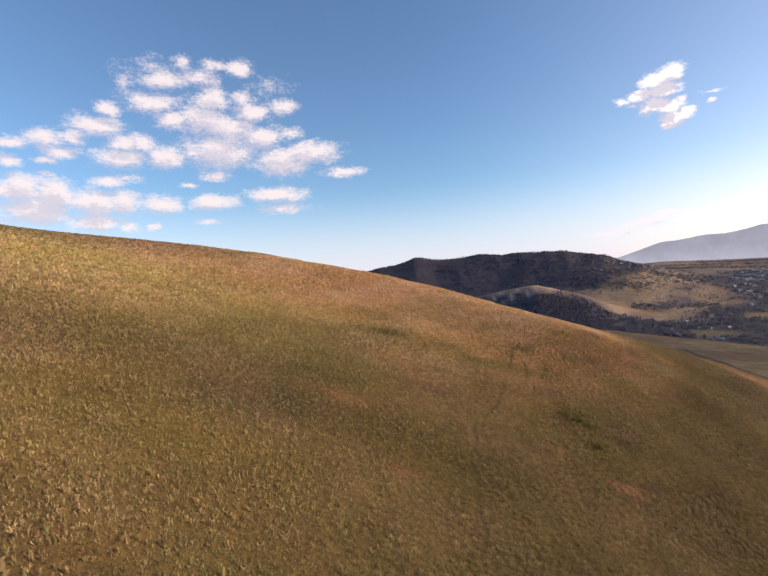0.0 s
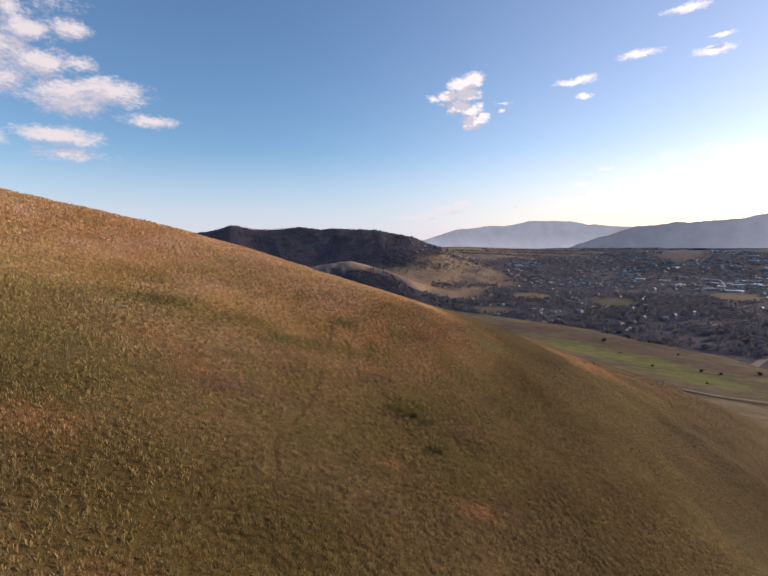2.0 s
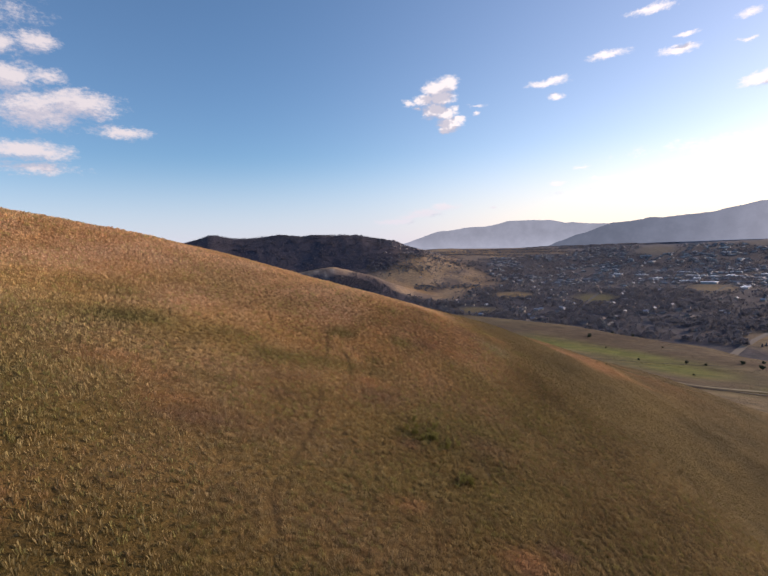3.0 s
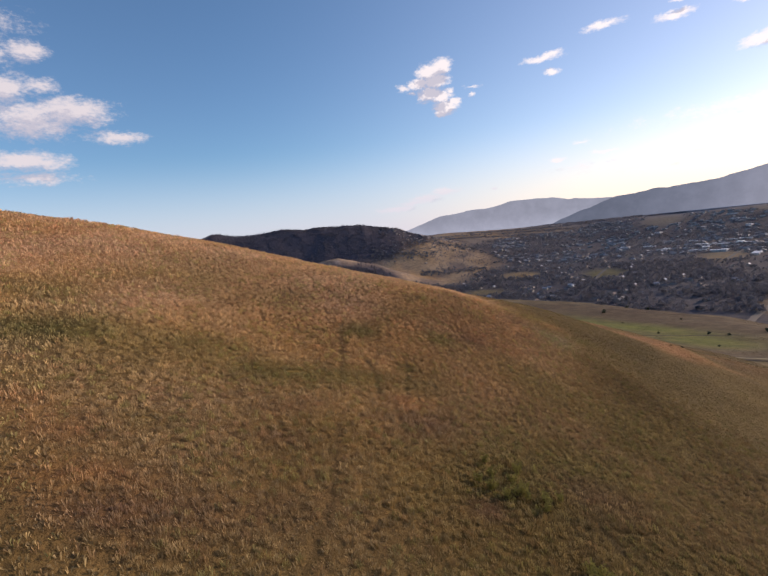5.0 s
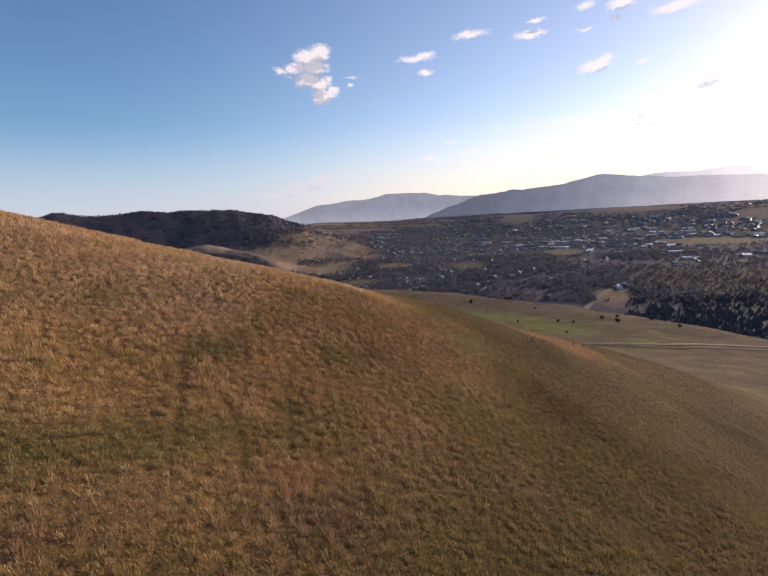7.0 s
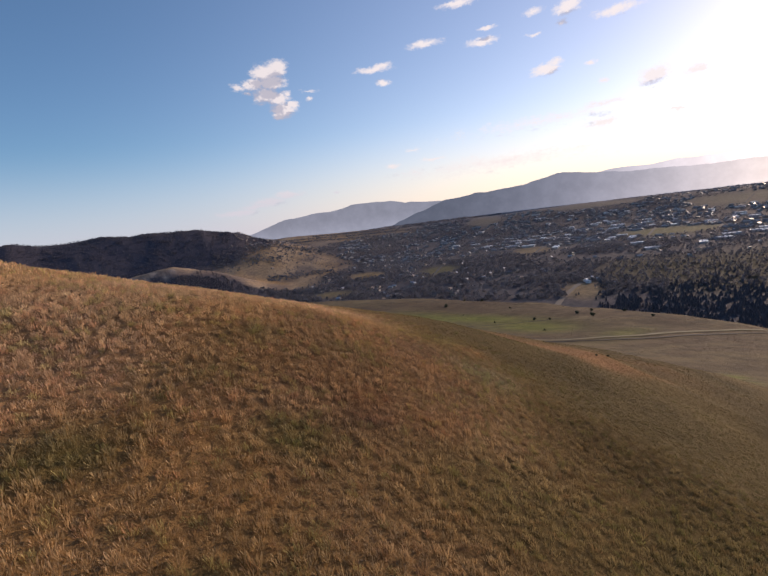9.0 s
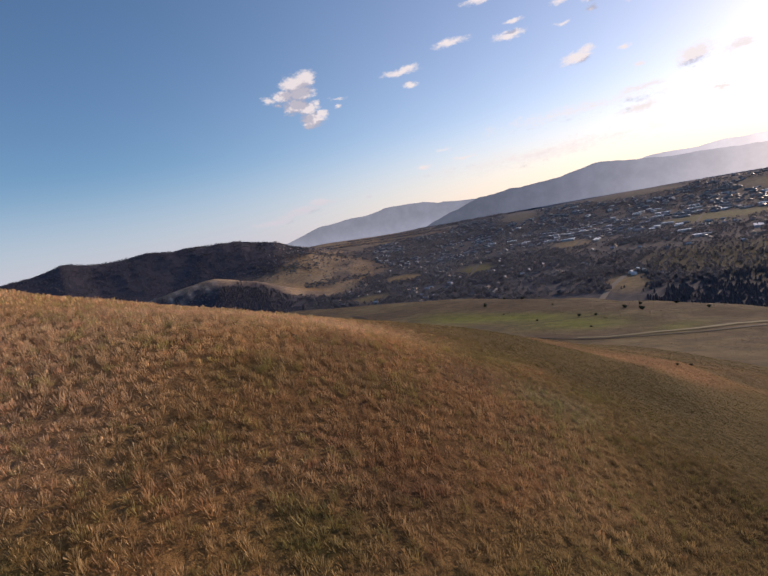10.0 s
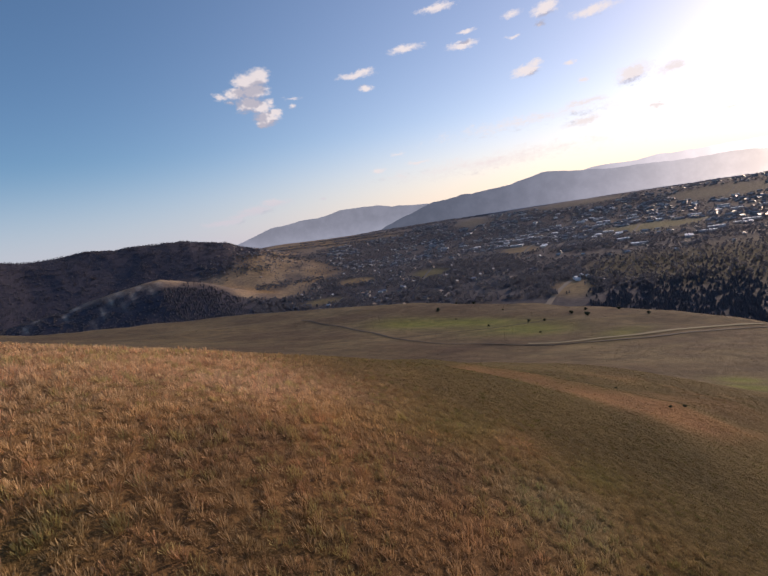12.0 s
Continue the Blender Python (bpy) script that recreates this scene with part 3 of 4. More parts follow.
def ground_sheet():
    az = np.radians(np.concatenate([np.arange(-55, 105, 0.33), np.arange(105, 305, 4.0)]))
    r = 0.8 * np.exp(np.arange(0, 320) * 0.0275)
    r = np.append(0.0, r[r < 4920])
    aa, rr = np.meshgrid(az, r)
    x, y = 12 + rr * np.sin(aa), 30 + rr * np.cos(aa)
    x, y = x.ravel(), y.ravel()
    points = np.stack([x, y, ground_z(x, y)], 1)
    n, m = len(r), len(az)
    i, j = np.meshgrid(np.arange(n - 1), np.arange(m), indexing="ij")
    k = (j + 1) % m
    faces = np.stack([i * m + j, (i + 1) * m + j, (i + 1) * m + k, i * m + k], -1).reshape(-1, 4)
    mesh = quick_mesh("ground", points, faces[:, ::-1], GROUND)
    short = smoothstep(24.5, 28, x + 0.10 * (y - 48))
    shaded_litter = 0.49 + 0.51 * np.maximum(smoothstep(70, 110, np.hypot(x - 17, y - 40)), 0.28 * short)      # soil and litter between the tufts, with the shade there put into the colour
    tint(mesh, cover(x, y) * shaded_litter[:, None] ** np.array((1.0, 1.15, 1.3)))
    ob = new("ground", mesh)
    return tagged(ob, "dry grassy hillside falling to a wide valley floor", "ground", kind="structure")


ground = ground_sheet()


def mountain_range(name, label, centre, depth, line, mat, seed):
    """A range with spurs; its crest follows heights over the horizon by heading."""
    az = np.arange(line[0][0], line[0][-1] + 0.01, 0.2)
    t = np.linspace(-1, 1, 36)
    aa, tt = np.meshgrid(az, t)
    rr = centre + depth * tt
    x, y = at(aa, rr)
    top = np.interp(aa, *line) + 0.13 * fractal(aa * 10, aa * 0, 22, 6, seed)
    crest = LIFT + centre * np.tan(np.radians(top))
    fall = np.clip(1 - np.abs(tt), 0, 1) ** 0.85
    spur = fractal(x, y, 420, 5, seed) * 45 * (1 - fall) * (fall > 0) + fractal(x, y, 120, 3, seed + 3) * 3
    z = (crest + 40) * fall + spur * smoothstep(0, 0.2, fall) - 40
    n, m = tt.shape
    i, j = np.meshgrid(np.arange(n - 1), np.arange(m - 1), indexing="ij")
    faces = np.stack([i * m + j, i * m + j + 1, (i + 1) * m + j + 1, (i + 1) * m + j], -1).reshape(-1, 4)
    ob = new(name, quick_mesh(name, np.stack([x.ravel(), y.ravel(), z.ravel()], 1), faces, mat))
    return tagged(ob, label, "mountain", kind="structure")


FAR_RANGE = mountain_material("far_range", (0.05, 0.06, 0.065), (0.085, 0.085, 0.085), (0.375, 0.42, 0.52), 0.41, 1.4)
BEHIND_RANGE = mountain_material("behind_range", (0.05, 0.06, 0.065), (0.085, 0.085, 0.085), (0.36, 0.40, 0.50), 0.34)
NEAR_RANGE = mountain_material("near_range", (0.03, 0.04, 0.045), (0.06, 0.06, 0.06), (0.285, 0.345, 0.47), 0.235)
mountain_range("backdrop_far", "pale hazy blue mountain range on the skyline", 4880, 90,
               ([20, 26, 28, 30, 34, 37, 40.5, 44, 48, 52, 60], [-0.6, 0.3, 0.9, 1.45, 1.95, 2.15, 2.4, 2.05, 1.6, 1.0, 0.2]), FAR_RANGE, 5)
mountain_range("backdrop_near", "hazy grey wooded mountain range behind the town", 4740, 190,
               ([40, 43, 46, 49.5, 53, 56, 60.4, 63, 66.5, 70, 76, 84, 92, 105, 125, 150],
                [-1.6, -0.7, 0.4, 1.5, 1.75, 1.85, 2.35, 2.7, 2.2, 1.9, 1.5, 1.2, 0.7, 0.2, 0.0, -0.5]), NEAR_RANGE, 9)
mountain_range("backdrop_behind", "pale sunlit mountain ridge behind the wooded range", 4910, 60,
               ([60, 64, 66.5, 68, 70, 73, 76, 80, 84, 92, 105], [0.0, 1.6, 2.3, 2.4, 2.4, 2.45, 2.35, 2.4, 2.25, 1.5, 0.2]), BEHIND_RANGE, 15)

# ---------------------------------------------------------------- grass on the hill


def grass_patch(name, label, spacing, near, far, tall, blades, seed, thin=1.0, spread=1.15, heads=0.5, root_spread=0.35, behind=False):
    """Fluffy clumps of bent blades, in an uneven lattice, between two distances from the flight line."""
    rng = np.random.default_rng(seed)
    gx, gy = np.meshgrid(np.arange(-75, 135, spacing), np.arange(-34, 130, spacing))
    x = gx.ravel() + rng.uniform(-0.48, 0.48, gx.size) * spacing
    y = gy.ravel() + rng.uniform(-0.48, 0.48, gx.size) * spacing
    s = np.clip(x * 0.387 + y * 0.922, 0, 43.8)
    d = np.hypot(x - s * 0.387, y - s * 0.922)
    over = 0.538 * (x - 20) + 0.843 * (y - 60)
    view = (x * 0.55 + y * 0.83 > 3) & ((over < 22) | (x > 32)) & (y > 0.30 * x - 3)
    # tufts are drawn finest beside the later part of the flight
    close = ((d < 8.5) & (y > 13)) | (np.hypot(x - 17, y - 40) < 17)
    d = np.where(close, 0.0, np.maximum(d, 1.0))
    if behind:
        view = ~view & (over < 10) & (y < 60)
    keep = view & (d >= near) & (d < far) & (x + 4 * value_noise(x, y, 9, 9) + rng.uniform(0, 22, x.size) < 64)
    x, y, d = x[keep], y[keep], d[keep]
    count = len(x)
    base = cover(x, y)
    # single tufts differ: olive, rusty, bleached
    kind = rng.uniform(0, 1, count) + 0.25 * fractal(x, y, 1.6, 2, 207)
    for low, high, hue in ((-1, 0.16, (0.80, 0.95, 0.72)), (0.16, 0.30, (0.92, 0.80, 0.80)), (0.80, 2, (1.14, 1.16, 1.15))):
        base = np.where(((kind >= low) & (kind < high))[:, None], base * np.array(hue), base)
    short = smoothstep(24, 32, x + 2.0 * value_noise(x, y, 6, 7) + 0.10 * (y - 48))
    height = tall * np.clip(1 + 0.22 * fractal(x, y, 1.3, 2, 201) + 0.18 * value_noise(x, y, 0.6, 211) + rng.normal(0, 0.17, count), 0.35, 1.8) * (1 - 0.72 * short)
    height *= 1 - 0.8 * on_trail(x, y)
    height *= 1 - 0.45 * smoothstep(30, 48, x + 3 * value_noise(x, y, 5, 9))
    girth = spacing * rng.uniform(0.38, 0.56, count)
    n = count * blades
    tuft = np.repeat(np.arange(count), blades)
    ang = rng.uniform(0, 2 * np.pi, n)
    out = np.sqrt(rng.uniform(0.02, 1, n))
    bx = x[tuft] + np.cos(ang) * out * girth[tuft] * root_spread
    by = y[tuft] + np.sin(ang) * out * girth[tuft] * root_spread
    bz = ground_z(bx, by) - 0.02
    h = height[tuft] * (1.08 - 0.72 * out * out) * rng.uniform(0.85, 1.12, n)
    wide = rng.uniform(0.12, 0.20, n) * spacing * thin
    reach = out * girth[tuft] * 1.0
    dx, dy = np.cos(ang) * reach * spread - 0.09 * h + rng.normal(0, 0.2, n) * h, np.sin(ang) * reach * spread + 0.04 * h + rng.normal(0, 0.2, n) * h
    side = rng.uniform(0, np.pi, n)
    sx, sy, sz = np.cos(side) * wide, np.sin(side) * wide, rng.uniform(-0.5, 0.5, n) * wide
    root, tip = np.stack([bx, by, bz], 1), np.stack([bx + dx, by + dy, bz + h], 1)
    flat = np.stack([sx, sy, sz], 1)
    # part of the blades end in a feathery head
    head = (rng.uniform(0, 1, n) < heads)[:, None]
    p = np.stack([np.where(head, root, root - flat), np.where(head, tip - 0.14 * (tip - root) - flat * 1.25, root + flat), np.where(head, tip + flat * 1.25, tip)], 1)
    tris = np.arange(n * 3).reshape(-1, 3)
    colour = base[tuft] * ((1.05 + 0.08 * value_noise(x, y, 0.6, 211) + rng.normal(0, 0.17, count))[tuft] * rng.uniform(0.85, 1.15, n))[:, None]
    shades = np.repeat(np.clip(colour, 0.01, 0.9)[:, None], p.shape[1], 1)
    pale = (0.30 * (1 - short))[tuft][:, None]
    shades[:, -1] = shades[:, -1] * (1 - pale) + np.array((0.54, 0.41, 0.25)) * pale
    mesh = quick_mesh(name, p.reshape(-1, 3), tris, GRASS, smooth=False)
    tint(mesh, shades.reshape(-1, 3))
    return tagged(new(name, mesh), label, "grass", kind="stuff")


grass_patch("grass", "knee-high dry straw-coloured grass tufts on the hillside", 0.225, 0.0, 0.5, 0.155, 39, 1, thin=0.18, spread=0.6, heads=0.6, root_spread=0.9)
grass_patch("slope_grass", "dry grass tufts along the middle of the slope", 0.23, 0.5, 30.0, 0.165, 11, 5, thin=0.39, spread=0.45, heads=0.65, root_spread=0.9)
grass_patch("lower_grass", "dry grass tufts on the slope under the start of the flight", 0.42, 0.0, 34.0, 0.25, 7, 8, thin=0.9, spread=1.3, behind=True)
grass_patch("upper_grass", "dry grass tufts covering the upper slope to its crest", 0.36, 30.0, 52.0, 0.24, 10, 2, thin=0.5, spread=0.7, heads=0.6, root_spread=0.8)
grass_patch("crest_grass", "pale dry grass along the crest of the hill", 0.62, 52.0, 100.0, 0.22, 10, 3, thin=0.8, spread=1.0)


def bench_grass():
    """Low scattered tufts over the bench."""
    rng = np.random.default_rng(4)
    az, r = rng.uniform(14, 88, 42000), np.sqrt(rng.uniform(150 ** 2, 470 ** 2, 42000))
    x, y = at(az, r)
    keep = (ground_z(x, y) > 88) & (fractal(x, y, 24, 3, 205) > rng.uniform(-1.0, 0.5, len(x)))
    x, y = x[keep], y[keep]
    n = len(x) * 3
    tuft = np.repeat(np.arange(len(x)), 3)
    ang, h = rng.uniform(0, 2 * np.pi, n), rng.uniform(0.06, 0.16, n)
    bx, by = x[tuft] + rng.normal(0, 0.3, n), y[tuft] + rng.normal(0, 0.3, n)
    bz = ground_z(bx, by) - 0.05
    wide = rng.uniform(0.12, 0.3, n)
    sx, sy = np.cos(ang) * wide, np.sin(ang) * wide
    lx, ly = rng.normal(-0.08, 0.1, n), rng.normal(0.02, 0.1, n)
    p = np.stack([np.stack([bx - sx, by - sy, bz], 1), np.stack([bx + sx, by + sy, bz], 1), np.stack([bx + lx, by + ly, bz + h], 1)], 1)
    mesh = quick_mesh("bench_grass", p.reshape(-1, 3), np.arange(n * 3).reshape(-1, 3), GRASS, smooth=False)
    colour = np.clip(cover(x, y)[tuft] * rng.uniform(1.0, 1.4, n)[:, None], 0.01, 0.9)
    tint(mesh, np.repeat(colour, 3, 0))
    return tagged(new("bench_grass", mesh), "low dull grass tufts over the flat bench", "grass", kind="stuff")


bench_grass()

# ---------------------------------------------------------------- helpers for things


def part(name, bm, mat, parent=None, label="", smooth=False):
    """Links a bmesh as one mesh object, under a thing or a part of it."""
    mesh = bpy.data.meshes.new(name)
    bm.to_mesh(mesh)
    bm.free()
    if smooth:
        mesh.polygons.foreach_set("use_smooth", np.full(len(mesh.polygons), True))
    mesh.materials.append(mat)
    ob = new(name, mesh)
    ob.parent = parent
    return tagged(ob, label)


def strip(name, label, line, width, mat, lift, kind="structure", category="road"):
    """A track laid over the ground along a line, with slightly raised edges."""
    line = np.array(line, float)
    t = np.linspace(0, len(line) - 1, (len(line) - 1) * 14 + 1)
    i = np.clip(t.astype(int), 0, len(line) - 2)
    p0, p1, p2, p3 = line[np.clip(i - 1, 0, None)], line[i], line[i + 1], line[np.clip(i + 2, None, len(line) - 1)]
    f = (t - i)[:, None]
    c = 0.5 * (2 * p1 + (p2 - p0) * f + (2 * p0 - 5 * p1 + 4 * p2 - p3) * f ** 2 + (3 * p1 - p0 - 3 * p2 + p3) * f ** 3)
    d = np.gradient(c, axis=0)
    d /= np.linalg.norm(d, axis=1)[:, None]
    side = np.stack([d[:, 1], -d[:, 0]], 1)
    rows = []
    for k, up in ((-0.5, -0.3), (-0.42, 0.05), (0.0, 0.0), (0.42, 0.05), (0.5, -0.3)):
        wobble = 1 + 0.15 * value_noise(c[:, 0], c[:, 1], 15, 3)
        q = c + side * (k * width * wobble)[:, None]
        rows.append(np.column_stack([q, ground_z(q[:, 0], q[:, 1]) + lift + up * lift]))
    points = np.stack(rows, 1)
    n, m = points.shape[:2]
    a, b = np.meshgrid(np.arange(n - 1), np.arange(m - 1), indexing="ij")
    faces = np.stack([a * m + b, (a + 1) * m + b, (a + 1) * m + b + 1, a * m + b + 1], -1).reshape(-1, 4)
    return tagged(new(name, quick_mesh(name, points.reshape(-1, 3), faces, mat)), label, category, kind=kind)


def blob(rng, subdivisions, squash):
    """An uneven crown, as arrays of points and triangles, one metre in radius."""
    bm = bmesh.new()
    bmesh.ops.create_icosphere(bm, subdivisions=subdivisions, radius=1.0)
    points = np.array([v.co[:] for v in bm.verts])
    faces = np.array([[v.index for v in f.verts] for f in bm.faces])
    bm.free()
    points *= (1 + rng.uniform(-0.28, 0.22, len(points)))[:, None]
    points[:, 2] *= squash
    return points, faces


def leafy(rng, count, squash):
    """A crown of loose leaf clumps with gaps and an uneven outline, one metre in radius."""
    c = rng.normal(0, 1, (count, 3))
    c *= (rng.uniform(0.3, 1.0, count) / np.linalg.norm(c, axis=1))[:, None]
    u, v = rng.normal(0, 1, (count, 3)), rng.normal(0, 1, (count, 3))
    size = rng.uniform(0.30, 0.55, count)[:, None]
    u, v = u / np.linalg.norm(u, axis=1)[:, None] * size, v / np.linalg.norm(v, axis=1)[:, None] * size
    points = np.stack([c - u * 0.6 - v * 0.5, c + u * 0.6 - v * 0.4, c + v * 0.8], 1).reshape(-1, 3)
    points[:, 2] *= squash
    return points, np.arange(count * 3).reshape(-1, 3)


def cone(rng, sides, tiers):
    """A conifer: ragged tiers of drooping boughs over a short bare stem, one metre tall."""
    points, faces = [], []
    for k in range(tiers):
        low, high = 0.10 + 0.78 * k / tiers, 0.10 + 0.78 * (k + 1) / tiers + 0.14
        wide = 0.23 * (1 - k / tiers) ** 0.8 + 0.03
        o = len(points)
        for j in range(sides):
            a = 2 * np.pi * (j + 0.5 * k) / sides
            w = wide * rng.uniform(0.65, 1.25)
            points.append((np.cos(a) * w, np.sin(a) * w, low + rng.uniform(-0.03, 0.03)))
        points.append((rng.uniform(-0.01, 0.01), rng.uniform(-0.01, 0.01), min(high, 1.0)))
        faces += [(o + j, o + (j + 1) % sides, o + sides) for j in range(sides)]
    return np.array(points), np.array(faces)


def scatter(name, label, shapes, places, sizes, mat, category, seed, soft=False):
    """Many small copies of a few shapes joined into one mesh."""
    rng = np.random.default_rng(seed)
    points, faces, count = [], [], 0
    pick = rng.integers(0, len(shapes), len(places))
    for k, (p, f) in enumerate(shapes):
        chosen = np.where(pick == k)[0]
        turn = rng.uniform(0, 2 * np.pi, len(chosen))
        c, s_ = np.cos(turn)[:, None], np.sin(turn)[:, None]
        wide, tall = sizes[chosen, 0][:, None], sizes[chosen, 1][:, None]
        q = np.stack([(p[:, 0] * c - p[:, 1] * s_) * wide + places[chosen, 0:1], (p[:, 0] * s_ + p[:, 1] * c) * wide + places[chosen, 1:2],
                      p[:, 2] * tall + places[chosen, 2:3]], -1)
        points.append(q.reshape(-1, 3))
        faces.append((f[None] + (np.arange(len(chosen)) * len(p))[:, None, None] + count).reshape(-1, 3))
        count += len(p) * len(chosen)
    mesh = quick_mesh(name, np.concatenate(points), np.concatenate(faces), mat, smooth=soft)
    return tagged(new(name, mesh), label, category, kind="stuff")


def leaf_material(name, low, high, haze_sheen=0.0):
    """Leaves that let part of the light through; a bluish sheen can stand in for haze."""
    made = plain_material(name, low, high, 0.12, 0.95)
    g = Graph(made.node_tree)
    shader = made.node_tree.nodes["Principled BSDF"]
    shader.inputs["Specular IOR Level"].default_value = 0.1
    shader.inputs["Sheen Weight"].default_value, shader.inputs["Sheen Roughness"].default_value = haze_sheen, 0.5
    shader.inputs["Sheen Tint"].default_value = (0.75, 0.82, 1.0, 1.0)
    colour = shader.inputs["Base Color"].links[0].from_socket
    thin, both = g.node("ShaderNodeBsdfTranslucent"), g.node("ShaderNodeMixShader")
    g.link(colour, thin.inputs[0])
    both.inputs[0].default_value = 0.45
    g.link(shader.outputs[0], both.inputs[1])
    g.link(thin.outputs[0], both.inputs[2])
    g.link(both.outputs[0], made.node_tree.nodes["Material Output"].inputs[0])
    return made


# blue-grey lift of the town and pine leaf colours stands in for valley haze
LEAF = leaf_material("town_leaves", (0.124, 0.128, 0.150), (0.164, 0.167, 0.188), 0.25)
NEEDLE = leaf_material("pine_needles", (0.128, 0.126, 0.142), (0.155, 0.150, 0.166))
WEED = leaf_material("weed_leaves", (0.23, 0.22, 0.06), (0.36, 0.33, 0.10))
BARK = plain_material("bark", (0.05, 0.035, 0.025), (0.10, 0.075, 0.05), 2.0, 0.9)
SHRUB = plain_material("shrub_leaves", (0.015, 0.022, 0.010), (0.045, 0.055, 0.022), 0.8, 0.9)
TRACK = plain_material("worn_earth", (0.018, 0.015, 0.012), (0.034, 0.027, 0.02), 0.5, 0.95, relief=0.05)
VERGE = plain_material("pale_verge", (0.15, 0.13, 0.07), (0.22, 0.185, 0.10), 0.4, 0.95)
ASPHALT = plain_material("old_asphalt", (0.05, 0.05, 0.052), (0.08, 0.078, 0.076), 0.2, 0.95)
GRAVEL = plain_material("pale_gravel", (0.13, 0.11, 0.09), (0.20, 0.17, 0.135), 0.3, 0.95)
WALLS = [plain_material("house_wall", a, b, 0.3, 0.8) for a, b in
         (((0.30, 0.285, 0.26), (0.46, 0.44, 0.41)), ((0.22, 0.20, 0.18), (0.36, 0.32, 0.28)), ((0.30, 0.26, 0.22), (0.45, 0.40, 0.35)))]
ROOFS = [plain_material("house_roof", a, b, 0.5, r) for a, b, r in
         (((0.10, 0.10, 0.11), (0.20, 0.19, 0.19), 0.7), ((0.30, 0.31, 0.33), (0.46, 0.46, 0.48), 0.45), ((0.16, 0.12, 0.10), (0.26, 0.20, 0.17), 0.75))]
WHITE_ROOF = plain_material("white_membrane_roof", (0.60, 0.60, 0.62), (0.80, 0.80, 0.80), 0.1, 0.4)
METAL_WALL = plain_material("metal_wall", (0.34, 0.34, 0.35), (0.55, 0.54, 0.53), 0.2, 0.5)
GLASS = plain_material("dark_window_glass", (0.03, 0.035, 0.04), (0.06, 0.07, 0.08), 0.5, 0.12)

# ---------------------------------------------------------------- tracks on the bench, roads in the town
strip("track", "two-rutted earth track across the grassy bench", [(262, 440), (243, 384), (232, 333), (209, 271), (197, 238), (193, 203), (190, 166), (194, 143),
      (207, 128), (226, 115), (250, 102), (275, 89), (300, 66), (335, 30)], 2.6, TRACK, 0.3, category="track")
strip("footpath", "faint dark footpath branching off the earth track", [(198, 236), (212, 233), (227, 227), (250, 208), (273, 195), (290, 186)], 1.3, TRACK, 0.2, category="path")
strip("verge", "pale dry verge beside the earth track", [(197, 150), (204, 139), (215, 130.5), (238, 118), (262, 107), (280, 97), (300, 82)], 3.4, VERGE, 0.36, category="verge")
strip("road", "pale road climbing from the town to the bench", [at(61.0, 800), at(62.2, 900), at(63.6, 1000), at(65.0, 1090)],
      11, GRAVEL, 0.5)
for a0, r0, a1, r1, w in ((45, 1250, 80, 1620, 9), (40, 1750, 84, 2050, 9), (58, 1400, 66, 3300, 10), (70, 1480, 74, 3400, 10), (76, 1500, 80, 3400, 9),
                          (50, 2450, 84, 2600, 9), (46, 1180, 54, 2700, 8), (66, 1400, 84, 1380, 9)):
    steps = [at(a0 + (a1 - a0) * f, r0 + (r1 - r0) * f) for f in np.linspace(0, 1, 7)]
    strip("street", "grey asphalt street through the town", steps, w, ASPHALT, 0.6)

# ---------------------------------------------------------------- trees of the valley
rng = np.random.default_rng(42)


def keep_clear(x, y):
    """False on open fields and streets."""
    az, r = polar(x, y)
    ok = np.ones(len(x), bool)
    for paz, pr, across, deep, _ in FIELDS:
        ok &= (np.radians(az - paz) * pr / across) ** 2 + ((r - pr) / deep) ** 2 > 0.9
    return ok


def town_places(count, az_range, r_range, clump, seed, power=1.0, top=55):
    made = np.zeros((0, 2))
    local = np.random.default_rng(seed)
    while len(made) < count:
        az = local.uniform(*az_range, count * 2)
        r = r_range[0] + (r_range[1] - r_range[0]) * local.uniform(0, 1, count * 2) ** power
        x, y = at(az, r)
        keep = keep_clear(x, y) & (ground_z(x, y) < top) & (cover(x, y)[:, 0] < 0.17) & (fractal(x, y, clump, 3, seed) > local.uniform(-0.9, 0.5, count * 2))
        made = np.concatenate([made, np.stack([x, y], 1)[keep]])
    made = made[:count]
    return np.column_stack([made, ground_z(made[:, 0], made[:, 1])])


crowns = [leafy(rng, 48, 0.85) for _ in range(4)]
small_crowns = [leafy(rng, 24, 0.85) for _ in range(5)]
pines = [cone(rng, 6, 3) for _ in range(5)]
p = town_places(4500, (26, 88), (900, 1750), 130, 5)
p[:, 2] += 4.5
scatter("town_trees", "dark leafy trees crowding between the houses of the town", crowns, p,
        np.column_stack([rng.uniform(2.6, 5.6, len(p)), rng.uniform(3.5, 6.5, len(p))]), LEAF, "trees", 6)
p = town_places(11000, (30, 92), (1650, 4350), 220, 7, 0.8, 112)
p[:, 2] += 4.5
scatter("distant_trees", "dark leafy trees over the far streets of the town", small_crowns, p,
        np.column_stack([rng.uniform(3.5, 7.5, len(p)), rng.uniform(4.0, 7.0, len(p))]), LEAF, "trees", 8)


